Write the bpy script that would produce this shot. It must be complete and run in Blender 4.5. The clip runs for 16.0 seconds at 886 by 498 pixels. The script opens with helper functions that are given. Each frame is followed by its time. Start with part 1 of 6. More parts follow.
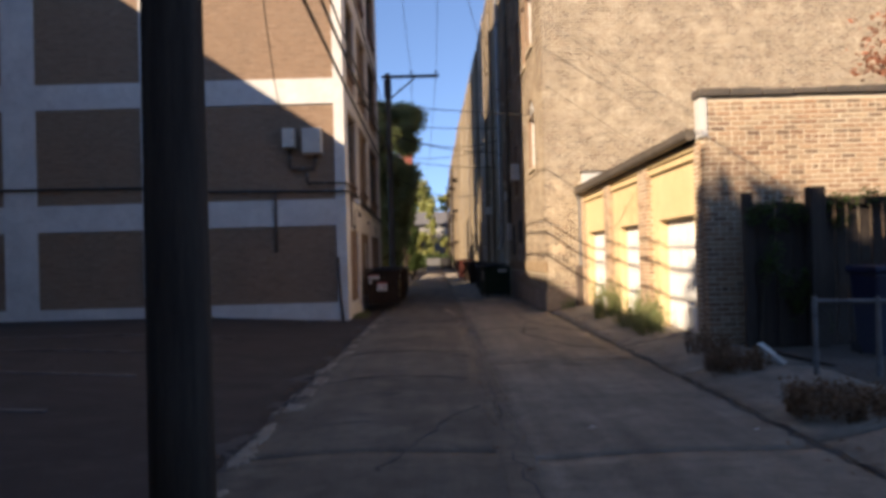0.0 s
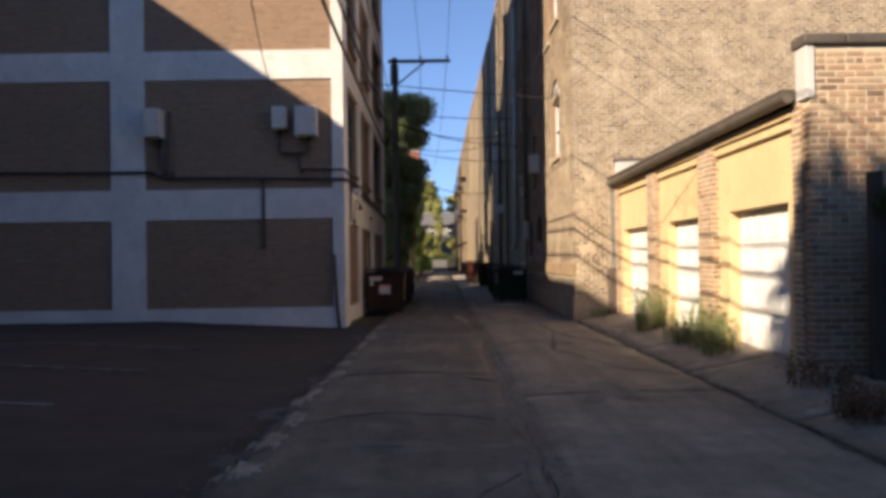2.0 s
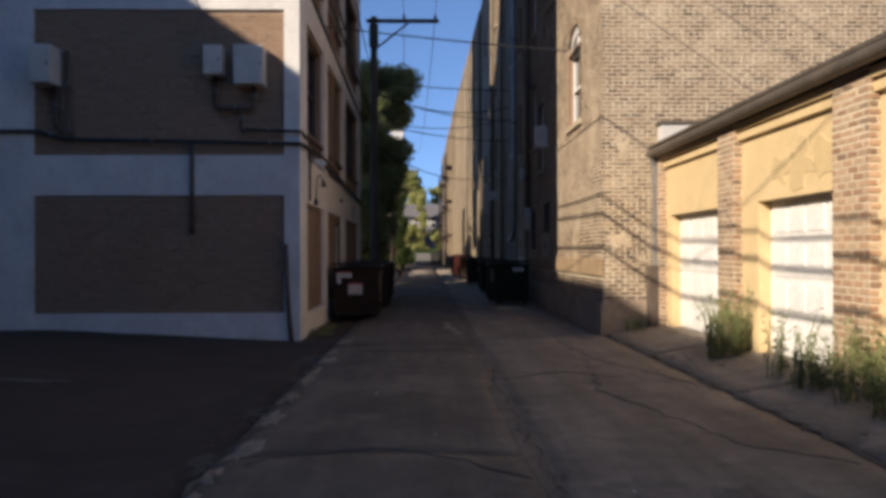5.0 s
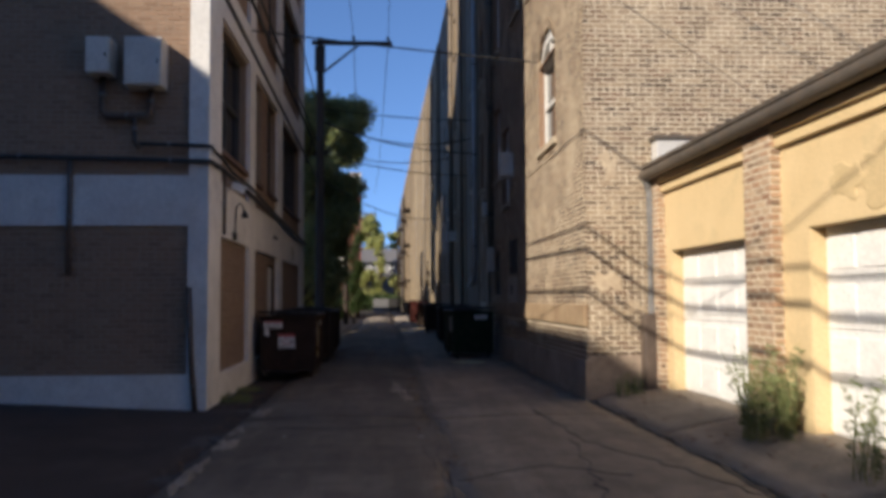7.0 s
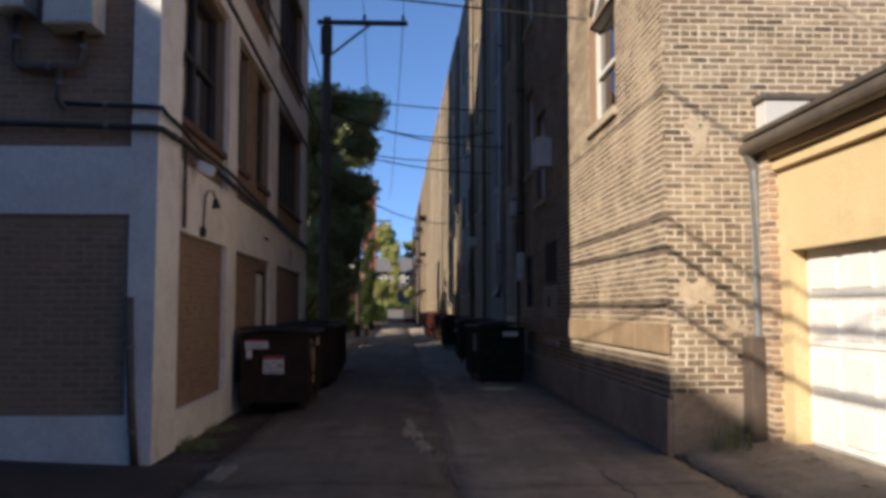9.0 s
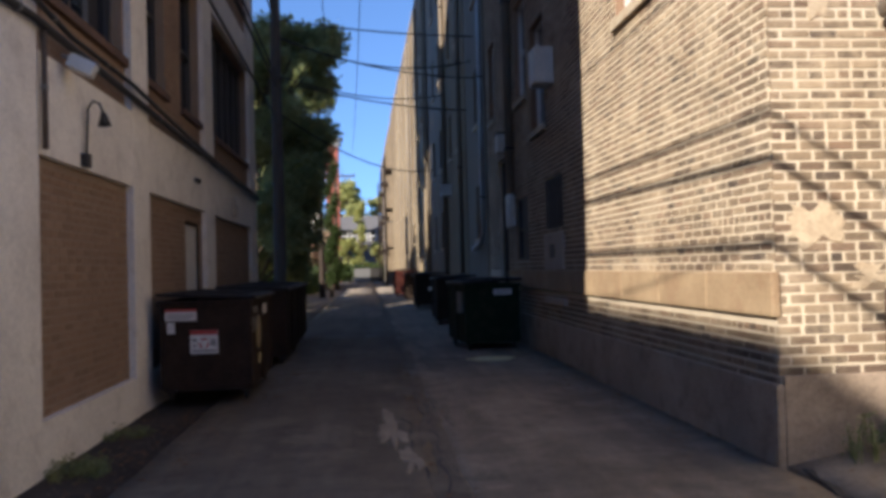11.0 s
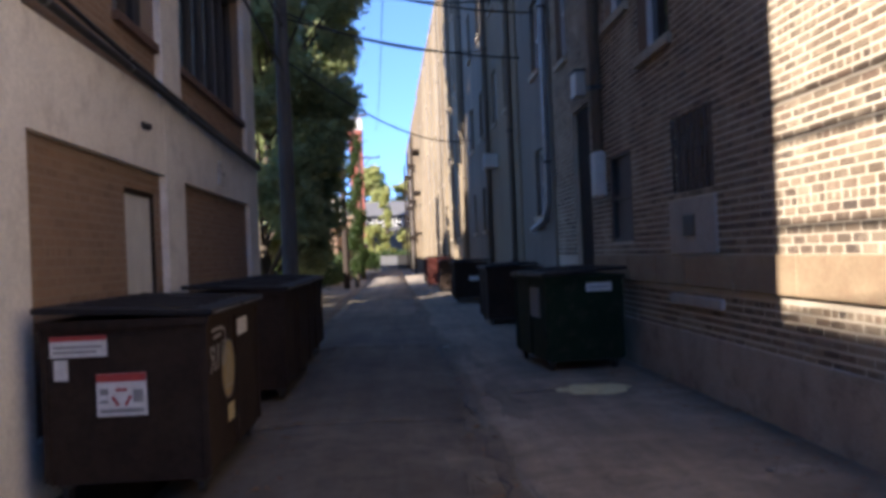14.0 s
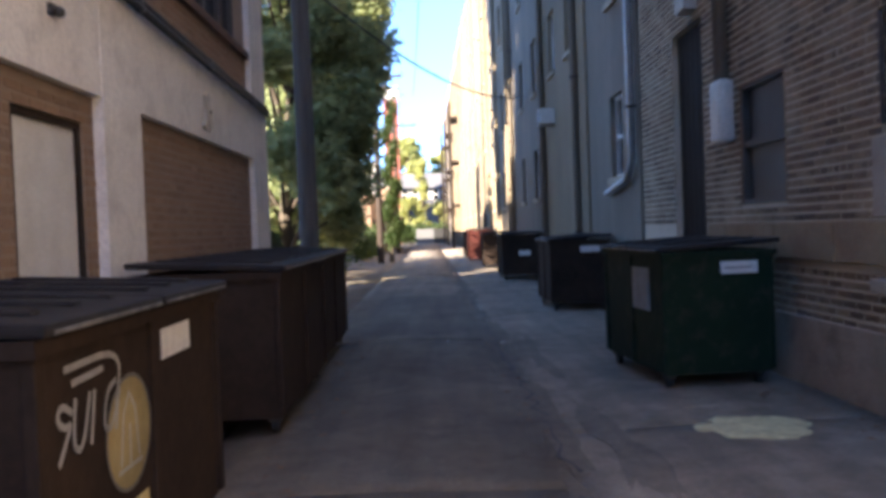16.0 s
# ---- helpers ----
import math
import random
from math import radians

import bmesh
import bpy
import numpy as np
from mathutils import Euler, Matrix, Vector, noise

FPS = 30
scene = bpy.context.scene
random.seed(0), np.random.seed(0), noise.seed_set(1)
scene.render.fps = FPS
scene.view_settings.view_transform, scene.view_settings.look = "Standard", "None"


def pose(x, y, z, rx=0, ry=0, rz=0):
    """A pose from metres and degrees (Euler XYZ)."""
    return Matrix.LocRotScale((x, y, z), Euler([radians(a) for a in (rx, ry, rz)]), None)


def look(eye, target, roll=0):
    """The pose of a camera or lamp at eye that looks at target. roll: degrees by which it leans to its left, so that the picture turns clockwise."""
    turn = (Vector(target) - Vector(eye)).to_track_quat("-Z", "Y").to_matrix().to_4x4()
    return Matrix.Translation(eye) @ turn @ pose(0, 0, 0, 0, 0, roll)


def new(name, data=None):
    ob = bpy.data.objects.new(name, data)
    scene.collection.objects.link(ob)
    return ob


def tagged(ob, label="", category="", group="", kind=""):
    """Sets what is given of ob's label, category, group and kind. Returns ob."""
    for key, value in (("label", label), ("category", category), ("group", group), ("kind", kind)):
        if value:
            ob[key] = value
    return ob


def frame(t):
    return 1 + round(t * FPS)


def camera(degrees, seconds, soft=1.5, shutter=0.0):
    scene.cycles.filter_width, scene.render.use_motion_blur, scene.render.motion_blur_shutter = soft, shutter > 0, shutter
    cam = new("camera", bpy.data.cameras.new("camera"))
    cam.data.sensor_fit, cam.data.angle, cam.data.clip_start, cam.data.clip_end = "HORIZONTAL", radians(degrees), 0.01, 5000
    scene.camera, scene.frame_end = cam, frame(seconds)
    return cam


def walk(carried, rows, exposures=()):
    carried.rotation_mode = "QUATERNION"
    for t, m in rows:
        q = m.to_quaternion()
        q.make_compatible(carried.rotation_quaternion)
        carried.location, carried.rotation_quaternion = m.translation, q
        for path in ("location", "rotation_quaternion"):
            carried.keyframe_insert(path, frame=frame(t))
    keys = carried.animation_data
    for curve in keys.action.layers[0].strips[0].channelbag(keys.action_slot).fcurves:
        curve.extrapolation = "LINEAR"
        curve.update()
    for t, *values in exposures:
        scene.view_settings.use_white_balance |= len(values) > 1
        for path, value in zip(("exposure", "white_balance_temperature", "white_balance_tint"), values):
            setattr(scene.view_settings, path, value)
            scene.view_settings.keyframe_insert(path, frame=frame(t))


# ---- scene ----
cam = camera(55.1, 16.0, soft=3.9, shutter=0.4)
METRES, EYE, TILT, LEAN, TURN = 24.194, 1.5, 0.0, 0.0, -0.3
ROWS = [
    (0.0, 0.0, 0.0, 0.0, 0.02, 0.6, 1.58),
    (0.5, -0.0023, 0.0323, -0.0005, 1.44, 0.26, 1.34),
    (1.0, -0.0028, 0.0629, -0.0019, 2.18, 0.42, 1.04),
    (1.5, -0.0047, 0.0925, -0.0013, 1.43, 1.11, 1.26),
    (2.0, -0.0059, 0.1206, -0.0026, 0.4, 0.75, 0.87),
    (2.5, -0.007, 0.153, -0.0024, 2.13, -0.15, 0.78),
    (3.0, -0.0088, 0.1815, -0.0023, 3.13, -0.84, 1.22),
    (3.5, -0.0101, 0.2147, -0.0029, 2.42, -0.11, 0.52),
    (6.0, -0.0082, 0.3756, -0.0032, -3.52, 0.31, 0.49),
    (6.5, -0.0025, 0.4031, -0.0046, -4.63, -0.15, 0.29),
    (7.0, 0.0, 0.438, -0.0035, -3.45, 3.38, 0.31),
    (7.5, 0.0015, 0.4694, -0.0021, -0.89, 6.08, 0.74),
    (8.0, 0.0023, 0.501, -0.0011, -0.19, 5.44, 0.06),
    (8.5, 0.0019, 0.5325, -0.0013, -1.68, 3.99, 0.48),
    (9.0, 0.0016, 0.5663, -0.0011, -2.41, 4.09, -0.01),
    (11.5, -0.0016, 0.7207, -0.0034, -4.94, 0.88, 1.65),
    (12.0, -0.002, 0.7497, -0.0033, -4.98, 1.05, 1.57),
    (12.5, -0.0039, 0.7805, -0.0028, -3.22, 0.56, 1.77),
    (13.0, -0.005, 0.8103, -0.0027, -3.52, 0.38, 2.78),
    (13.5, -0.0058, 0.842, -0.0024, -2.88, 0.03, 2.32),
    (14.0, -0.0081, 0.872, -0.0025, -2.96, 0.34, 2.38),
    (14.5, -0.0077, 0.9042, -0.0026, -2.74, 1.36, 1.44),
    (15.0, -0.0102, 0.9349, -0.0034, -2.98, 1.35, 1.2),
    (15.5, -0.01, 0.9662, -0.0046, -1.71, 0.59, 1.34),
    (16.0, -0.0134, 0.9979, -0.0052, -0.59, -1.32, 2.14),
]
walk(cam, [(t, pose(0, 0, EYE, TILT, LEAN, TURN) @ pose(METRES * x, METRES * y, METRES * z, 90 + pitch, roll, yaw)) for t, x, y, z, yaw, pitch, roll in ROWS],
     [(0.0, 1.07, 7100, 16), (1.0, 1.14, 7050, 15), (1.5, 1.12, 7000, 15), (2.0, 0.97, 6950, 15), (2.5, 0.79, 6950, 15), (3.5, 0.85, 6750, 14), (6.0, 0.47, 6200, 13), (6.5, 0.81, 6100, 12), (7.0, 0.57, 6050, 12), (7.5, 0.57, 6050, 12),
      (9.0, 0.69, 6100, 12), (11.5, 1.12, 5850, 12), (12.0, 1.24, 5800, 13), (13.0, 1.78, 5750, 15), (13.5, 1.67, 5740, 15), (14.0, 1.76, 5720, 15), (14.5, 1.60, 5680, 16), (15.0, 2.26, 5880, 15), (15.5, 2.70, 6100, 13), (16.0, 2.80, 6150, 13)])


# ---- world, sun, exposure ----
SUN_AZ, SUN_EL = 47.0, 26.9          # light travels towards +y turned SUN_AZ to +x
world = bpy.data.worlds.new("world")
scene.world = world
world.use_nodes = True
wn = world.node_tree
sky = wn.nodes.new("ShaderNodeTexSky")
sky.sky_type = "NISHITA"
sky.sun_disc = False
sky.sun_elevation = radians(SUN_EL)
sky.sun_rotation = radians(180 + SUN_AZ)
sky.altitude, sky.air_density, sky.dust_density, sky.ozone_density = 2500, 1.0, 0.0, 4.5
bg = wn.nodes["Background"]
bg.inputs["Strength"].default_value = 0.117
lift = wn.nodes.new("ShaderNodeVectorMath")
lift.operation, lift.inputs[1].default_value = "ADD", (0, 0, 0.10)   # a clear sky, deep blue down to the roofs
unit = wn.nodes.new("ShaderNodeVectorMath")
unit.operation = "NORMALIZE"
wn.links.new(wn.nodes.new("ShaderNodeTexCoord").outputs["Generated"], lift.inputs[0])
wn.links.new(lift.outputs[0], unit.inputs[0])
wn.links.new(unit.outputs[0], sky.inputs["Vector"])
wn.links.new(sky.outputs[0], bg.inputs["Color"])
sun_data = bpy.data.lights.new("sun", "SUN")
sun_data.energy, sun_data.angle, sun_data.color = 4.8, radians(0.55), (1.0, 0.87, 0.68)
sun = new("sun", sun_data)
ca, sa = math.cos(radians(SUN_AZ)), math.sin(radians(SUN_AZ))
ce, se = math.cos(radians(SUN_EL)), math.sin(radians(SUN_EL))
sun.matrix_world = look((-40 * sa * ce, -40 * ca * ce, 40 * se + 5), (0, 0, 5))


# ---- materials ----
def mat(name, build):
    m = bpy.data.materials.new(name)
    m.use_nodes = True
    nt = m.node_tree
    build(nt, nt.nodes["Principled BSDF"])
    return m


def node(nt, kind, **values):
    n = nt.nodes.new(kind)
    for key, v in values.items():
        n.inputs[key.replace("_", " ")].default_value = v
    return n


def coords(nt, scale=(1, 1, 1)):
    """World-sized coordinates: the mesh's own metres."""
    g = nt.nodes.new("ShaderNodeNewGeometry")
    mp = node(nt, "ShaderNodeMapping", Scale=scale)
    nt.links.new(g.outputs["Position"], mp.inputs["Vector"])
    return mp.outputs["Vector"]


def noise_of(nt, vec, scale, detail=4, rough=0.6):
    n = node(nt, "ShaderNodeTexNoise", Scale=scale, Detail=detail, Roughness=rough)
    nt.links.new(vec, n.inputs["Vector"])
    return n.outputs["Fac"]


def ramp(nt, fac, stops):
    r = nt.nodes.new("ShaderNodeValToRGB")
    el = r.color_ramp.elements
    while len(el) < len(stops):
        el.new(0.5)
    for e, (p, c) in zip(el, stops):
        e.position, e.color = p, (*c, 1)
    nt.links.new(fac, r.inputs["Fac"])
    return r.outputs["Color"]


def mix(nt, fac, a, b, blend="MIX"):
    n = nt.nodes.new("ShaderNodeMix")
    n.data_type, n.blend_type = "RGBA", blend
    for sock, v in (("Factor", fac), ("A", a), ("B", b)):
        s = [i for i in n.inputs if i.name == sock and (i.type == "RGBA" if sock != "Factor" else i.type == "VALUE")][0]
        if isinstance(v, (int, float)):
            s.default_value = v
        elif isinstance(v, tuple):
            s.default_value = (*v, 1)
        else:
            nt.links.new(v, s)
    return [o for o in n.outputs if o.type == "RGBA"][0]


def bump(nt, p, height, strength=0.3, dist=0.01):
    b = node(nt, "ShaderNodeBump", Strength=strength, Distance=dist)
    nt.links.new(height, b.inputs["Height"])
    nt.links.new(b.outputs["Normal"], p.inputs["Normal"])


def plain(name, c1, c2, scale=3.0, rough=0.7, metal=0.0, fine=60.0, bumpy=0.2, streak=(1, 1, 1), dirt=None, dirt_amount=0.5):
    """A surface of two tones in large patches, with fine grain over it and, if given, dirt in blotches."""
    def build(nt, p):
        v = coords(nt, streak)
        big = ramp(nt, noise_of(nt, v, scale), [(0.35, c1), (0.65, c2)])
        small = noise_of(nt, v, fine, 3)
        col = mix(nt, 0.35, big, ramp(nt, small, [(0.3, (0.55, 0.55, 0.55)), (0.7, (1.25, 1.25, 1.25))]), "MULTIPLY")
        if dirt:
            d = ramp(nt, noise_of(nt, v, scale * 2.7, 6, 0.7), [(0.5, (0, 0, 0)), (0.72, (dirt_amount,) * 3)])
            col = mix(nt, d, col, dirt)
        nt.links.new(col, p.inputs["Base Color"])
        p.inputs["Roughness"].default_value, p.inputs["Metallic"].default_value = rough, metal
        bump(nt, p, small, bumpy)
    return mat(name, build)


def brick_mat(name, tones, rough=0.9, single=False, stain=(0.10, 0.085, 0.07), stain_amount=0.5, smear=None):
    """Fired clay: a tone for each brick, sooty patches over many of them, grain."""
    def build(nt, p):
        if single:
            rnd = nt.nodes.new("ShaderNodeObjectInfo").outputs["Random"]
        else:
            rnd = nt.nodes.new("ShaderNodeNewGeometry").outputs["Random Per Island"]
        col = ramp(nt, rnd, tones)
        v = coords(nt)
        small = noise_of(nt, v, 45, 4)
        col = mix(nt, 0.5, col, ramp(nt, small, [(0.3, (0.6, 0.6, 0.6)), (0.7, (1.25, 1.2, 1.15))]), "MULTIPLY")
        soot = ramp(nt, noise_of(nt, v, 0.55, 6, 0.65), [(0.48, (0, 0, 0)), (0.75, (stain_amount,) * 3)])
        col = mix(nt, soot, col, stain)
        if smear:
            worn = ramp(nt, noise_of(nt, v, 1.1, 7, 0.75), [(0.48, (0, 0, 0)), (0.68, (0.75, 0.75, 0.75))])
            col = mix(nt, worn, col, smear)
        nt.links.new(col, p.inputs["Base Color"])
        p.inputs["Roughness"].default_value = rough
        bump(nt, p, small, 0.5, 0.006)
    return mat(name, build)


TAN = [(0.0, (0.275, 0.20, 0.13)), (0.2, (0.15, 0.107, 0.07)), (0.4, (0.32, 0.24, 0.157)), (0.6, (0.105, 0.075, 0.051)), (0.8, (0.225, 0.148, 0.097)), (1.0, (0.075, 0.056, 0.043))]
ORANGE = [(0.0, (0.36, 0.215, 0.13)), (0.3, (0.46, 0.315, 0.20)), (0.55, (0.27, 0.155, 0.095)), (0.8, (0.49, 0.365, 0.24)), (1.0, (0.17, 0.105, 0.07))]
BROWN = [(0.0, (0.262, 0.165, 0.106)), (0.4, (0.30, 0.192, 0.124)), (0.7, (0.225, 0.14, 0.09)), (1.0, (0.325, 0.217, 0.145))]
M_TAN = brick_mat("tan_brick", TAN, stain_amount=0.28, smear=(0.52, 0.41, 0.28))
M_TAN1 = brick_mat("tan_brick_piece", TAN, single=True, stain_amount=0.28, smear=(0.52, 0.41, 0.28))
M_ORANGE = brick_mat("orange_brick", ORANGE)
M_ORANGE1 = brick_mat("orange_brick_piece", ORANGE, single=True)
M_BROWN = brick_mat("brown_brick", BROWN, stain_amount=0.3)
M_BROWN1 = brick_mat("brown_brick_piece", BROWN, single=True, stain_amount=0.3)
RED = [(0.0, (0.33, 0.09, 0.06)), (0.5, (0.40, 0.12, 0.075)), (1.0, (0.27, 0.08, 0.055))]
M_RED = brick_mat("red_brick", RED)
M_MORTAR = plain("mortar", (0.64, 0.545, 0.41), (0.53, 0.445, 0.33), 2.0, 0.95, fine=90)
M_MORTAR_DARK = plain("dark_mortar", (0.31, 0.225, 0.16), (0.26, 0.19, 0.135), 2.0, 0.95, fine=90)
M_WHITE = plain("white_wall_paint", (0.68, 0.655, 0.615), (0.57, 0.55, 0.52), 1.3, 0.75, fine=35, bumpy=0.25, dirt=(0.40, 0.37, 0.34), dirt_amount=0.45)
# east face tone raised to include sun bounced off the wall opposite
M_WHITE_EAST = plain("bounce_lit_cream_paint", (0.84, 0.79, 0.72), (0.75, 0.70, 0.635), 1.1, 0.75, fine=35, bumpy=0.25, dirt=(0.36, 0.31, 0.27), dirt_amount=0.45)
M_YELLOW = plain("yellow_wall_paint", (0.70, 0.535, 0.30), (0.64, 0.48, 0.26), 1.2, 0.7, fine=40, dirt=(0.45, 0.36, 0.20), dirt_amount=0.5)
M_DOORWHITE = plain("white_door_paint", (0.84, 0.83, 0.80), (0.78, 0.76, 0.73), 1.5, 0.45, fine=25, bumpy=0.05, dirt=(0.5, 0.47, 0.42), dirt_amount=0.3)
M_STONE = plain("limestone", (0.48, 0.40, 0.29), (0.38, 0.31, 0.22), 1.6, 0.85, fine=40, dirt=(0.30, 0.17, 0.10), dirt_amount=0.5)
M_PARGE = plain("cement_render", (0.42, 0.325, 0.24), (0.31, 0.235, 0.172), 1.2, 0.9, fine=40, bumpy=0.7, dirt=(0.10, 0.075, 0.055), dirt_amount=0.6)
M_GREY = plain("grey_wall_paint", (0.222, 0.18, 0.134), (0.146, 0.117, 0.087), 0.8, 0.8, fine=20, streak=(1, 1, 0.25), dirt=(0.15, 0.128, 0.10), dirt_amount=0.6)
M_OCHRE = plain("ochre_wall_paint", (0.27, 0.20, 0.122), (0.19, 0.143, 0.09), 0.8, 0.85, fine=20, streak=(1, 1, 0.3), dirt=(0.17, 0.14, 0.11), dirt_amount=0.6)
M_CREAM = plain("weathered_cream_wall", (0.31, 0.247, 0.16), (0.165, 0.124, 0.08), 0.6, 0.85, fine=9, streak=(1, 1, 0.12), dirt=(0.20, 0.145, 0.098), dirt_amount=0.85)
def concrete_mat(name, light, dark, grime):
    """Old poured concrete: large pale and dark patches, streaks along the way, aggregate, oil and dirt."""
    def build(nt, p):
        v = coords(nt)
        lane = coords(nt, (2.2, 0.16, 1))
        col = ramp(nt, noise_of(nt, v, 0.55, 6, 0.65), [(0.32, dark), (0.68, light)])
        col = mix(nt, 0.55, col, ramp(nt, noise_of(nt, lane, 1.4, 5, 0.6), [(0.32, (0.55, 0.54, 0.53)), (0.62, (1.2, 1.19, 1.17))]), "MULTIPLY")
        col = mix(nt, 0.6, col, ramp(nt, noise_of(nt, v, 3.4, 6, 0.75), [(0.34, (0.5, 0.49, 0.47)), (0.66, (1.25, 1.24, 1.22))]), "MULTIPLY")
        grain = noise_of(nt, v, 55, 3, 0.7)
        col = mix(nt, 0.5, col, ramp(nt, grain, [(0.3, (0.5, 0.5, 0.5)), (0.7, (1.4, 1.38, 1.35))]), "MULTIPLY")
        spots = ramp(nt, noise_of(nt, v, 1.7, 7, 0.8), [(0.57, (0, 0, 0)), (0.69, (0.75, 0.75, 0.75))])
        col = mix(nt, spots, col, grime)
        worn = ramp(nt, noise_of(nt, v, 0.9, 8, 0.7), [(0.56, (0, 0, 0)), (0.66, (0.45, 0.45, 0.45))])
        col = mix(nt, worn, col, tuple(c * 1.35 for c in light))
        nt.links.new(col, p.inputs["Base Color"])
        p.inputs["Roughness"].default_value = 0.88
        h = mix(nt, 0.5, grain, noise_of(nt, v, 9, 6, 0.7))
        bump(nt, p, h, 0.9, 0.02)
    return mat(name, build)


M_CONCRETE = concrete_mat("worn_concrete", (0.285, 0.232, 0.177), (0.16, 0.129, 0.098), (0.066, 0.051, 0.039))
# same recipe in darker tones, for the left lane's slabs
M_LANE = concrete_mat("darker_concrete_lane", (0.178, 0.144, 0.109), (0.093, 0.075, 0.057), (0.044, 0.034, 0.026))
M_APRON = concrete_mat("apron_concrete", (0.33, 0.275, 0.215), (0.22, 0.183, 0.145), (0.075, 0.06, 0.048))
M_ASPHALT = plain("old_asphalt", (0.038, 0.0265, 0.022), (0.022, 0.016, 0.0135), 0.8, 0.92, fine=70, bumpy=0.8, dirt=(0.075, 0.060, 0.050), dirt_amount=0.5)
M_OLDPATCH = concrete_mat("stained_concrete", (0.21, 0.172, 0.132), (0.12, 0.098, 0.076), (0.055, 0.044, 0.034))
M_SEAM = concrete_mat("dirty_joint_concrete", (0.185, 0.15, 0.114), (0.105, 0.084, 0.064), (0.05, 0.04, 0.031))
M_TAR = plain("tar_patch", (0.040, 0.036, 0.033), (0.058, 0.052, 0.047), 3, 0.8, fine=60, bumpy=0.6)
M_EARTH = plain("bare_earth", (0.085, 0.066, 0.048), (0.055, 0.044, 0.034), 2, 0.95, fine=40, bumpy=0.8)
M_LINE = plain("worn_line_paint", (0.16, 0.145, 0.135), (0.055, 0.05, 0.046), 4, 0.85, fine=50)
M_POLE = plain("creosoted_wood", (0.075, 0.057, 0.046), (0.046, 0.036, 0.03), 2.5, 0.95, fine=30, bumpy=0.7, streak=(6, 6, 0.4))
M_GREYPOLE = plain("silvered_pole_wood", (0.135, 0.122, 0.11), (0.09, 0.082, 0.074), 2.5, 0.95, fine=30, bumpy=0.6, streak=(6, 6, 0.4))
M_OLDPIPE = plain("painted_brown_pipe", (0.12, 0.088, 0.068), (0.085, 0.063, 0.05), 4, 0.7, 0.1, fine=30)
M_OLDWOOD = plain("weathered_wood", (0.046, 0.033, 0.025), (0.027, 0.020, 0.016), 3, 0.9, fine=30, bumpy=0.6, streak=(5, 5, 0.5))
M_FENCE = plain("grey_brown_fence_board", (0.07, 0.052, 0.039), (0.042, 0.031, 0.024), 2.5, 0.9, fine=30, bumpy=0.6, streak=(6, 6, 0.5), dirt=(0.035, 0.026, 0.02), dirt_amount=0.7)
M_RUBBER = plain("black_cable", (0.018, 0.018, 0.018), (0.028, 0.027, 0.026), 4, 0.6, fine=40)
M_DARKMETAL = plain("dark_steel", (0.05, 0.047, 0.045), (0.075, 0.068, 0.062), 5, 0.5, 0.6, fine=40)
M_GALV = plain("galvanised_steel", (0.45, 0.46, 0.46), (0.36, 0.365, 0.37), 6, 0.45, 0.7, fine=30)
M_DULLSTEEL = plain("dull_steel", (0.20, 0.195, 0.19), (0.14, 0.135, 0.13), 6, 0.6, 0.3, fine=30)
M_GUTTER = plain("weathered_gutter", (0.15, 0.125, 0.10), (0.105, 0.09, 0.075), 3, 0.6, 0.3, fine=25, dirt=(0.20, 0.12, 0.07), dirt_amount=0.5)
M_BOX = plain("beige_box_paint", (0.62, 0.58, 0.51), (0.54, 0.50, 0.44), 3, 0.5, 0.1, fine=30, dirt=(0.35, 0.30, 0.24), dirt_amount=0.3)
M_BIN = plain("dark_brown_bin_paint", (0.028, 0.019, 0.015), (0.04, 0.027, 0.02), 2.5, 0.75, 0.0, fine=20, bumpy=0.15, dirt=(0.055, 0.034, 0.024), dirt_amount=0.5)
M_GREEN = plain("green_bin_paint", (0.013, 0.027, 0.015), (0.010, 0.020, 0.012), 2.5, 0.6, 0.0, fine=20, bumpy=0.15, dirt=(0.07, 0.055, 0.04), dirt_amount=0.5)
M_REDBIN = plain("red_bin_paint", (0.105, 0.022, 0.015), (0.075, 0.018, 0.012), 2.5, 0.5, 0.15, fine=20)
M_LID = plain("black_plastic_lid", (0.022, 0.020, 0.020), (0.034, 0.031, 0.030), 4, 0.55, fine=25, bumpy=0.15)
M_SCUFF = plain("scuffed_plastic_edge", (0.20, 0.19, 0.18), (0.04, 0.038, 0.037), 7, 0.5, fine=30, bumpy=0.1)
M_STICKER = plain("white_sticker", (0.72, 0.70, 0.67), (0.62, 0.60, 0.57), 12, 0.55, fine=60, bumpy=0.05)
M_STRED = plain("red_print", (0.45, 0.06, 0.05), (0.38, 0.05, 0.045), 10, 0.6)
M_STGREY = plain("grey_print", (0.22, 0.21, 0.20), (0.30, 0.29, 0.28), 10, 0.6)
M_STYEL = plain("yellowed_sticker", (0.62, 0.50, 0.24), (0.52, 0.40, 0.18), 12, 0.6)
M_SPRAY = plain("white_spray_paint", (0.62, 0.61, 0.60), (0.48, 0.47, 0.46), 14, 0.7)
M_BARK = plain("bark", (0.11, 0.085, 0.06), (0.07, 0.055, 0.04), 4, 0.95, fine=30, bumpy=0.8, streak=(3, 3, 0.5))
M_WEED = plain("weed_green", (0.13, 0.165, 0.055), (0.22, 0.225, 0.09), 6, 0.7, fine=30)
M_DRY = plain("dry_grass", (0.24, 0.125, 0.062), (0.13, 0.07, 0.036), 6, 0.85, fine=30)
M_REDLEAF = plain("reddish_leaf", (0.30, 0.10, 0.05), (0.22, 0.09, 0.05), 4, 0.7)
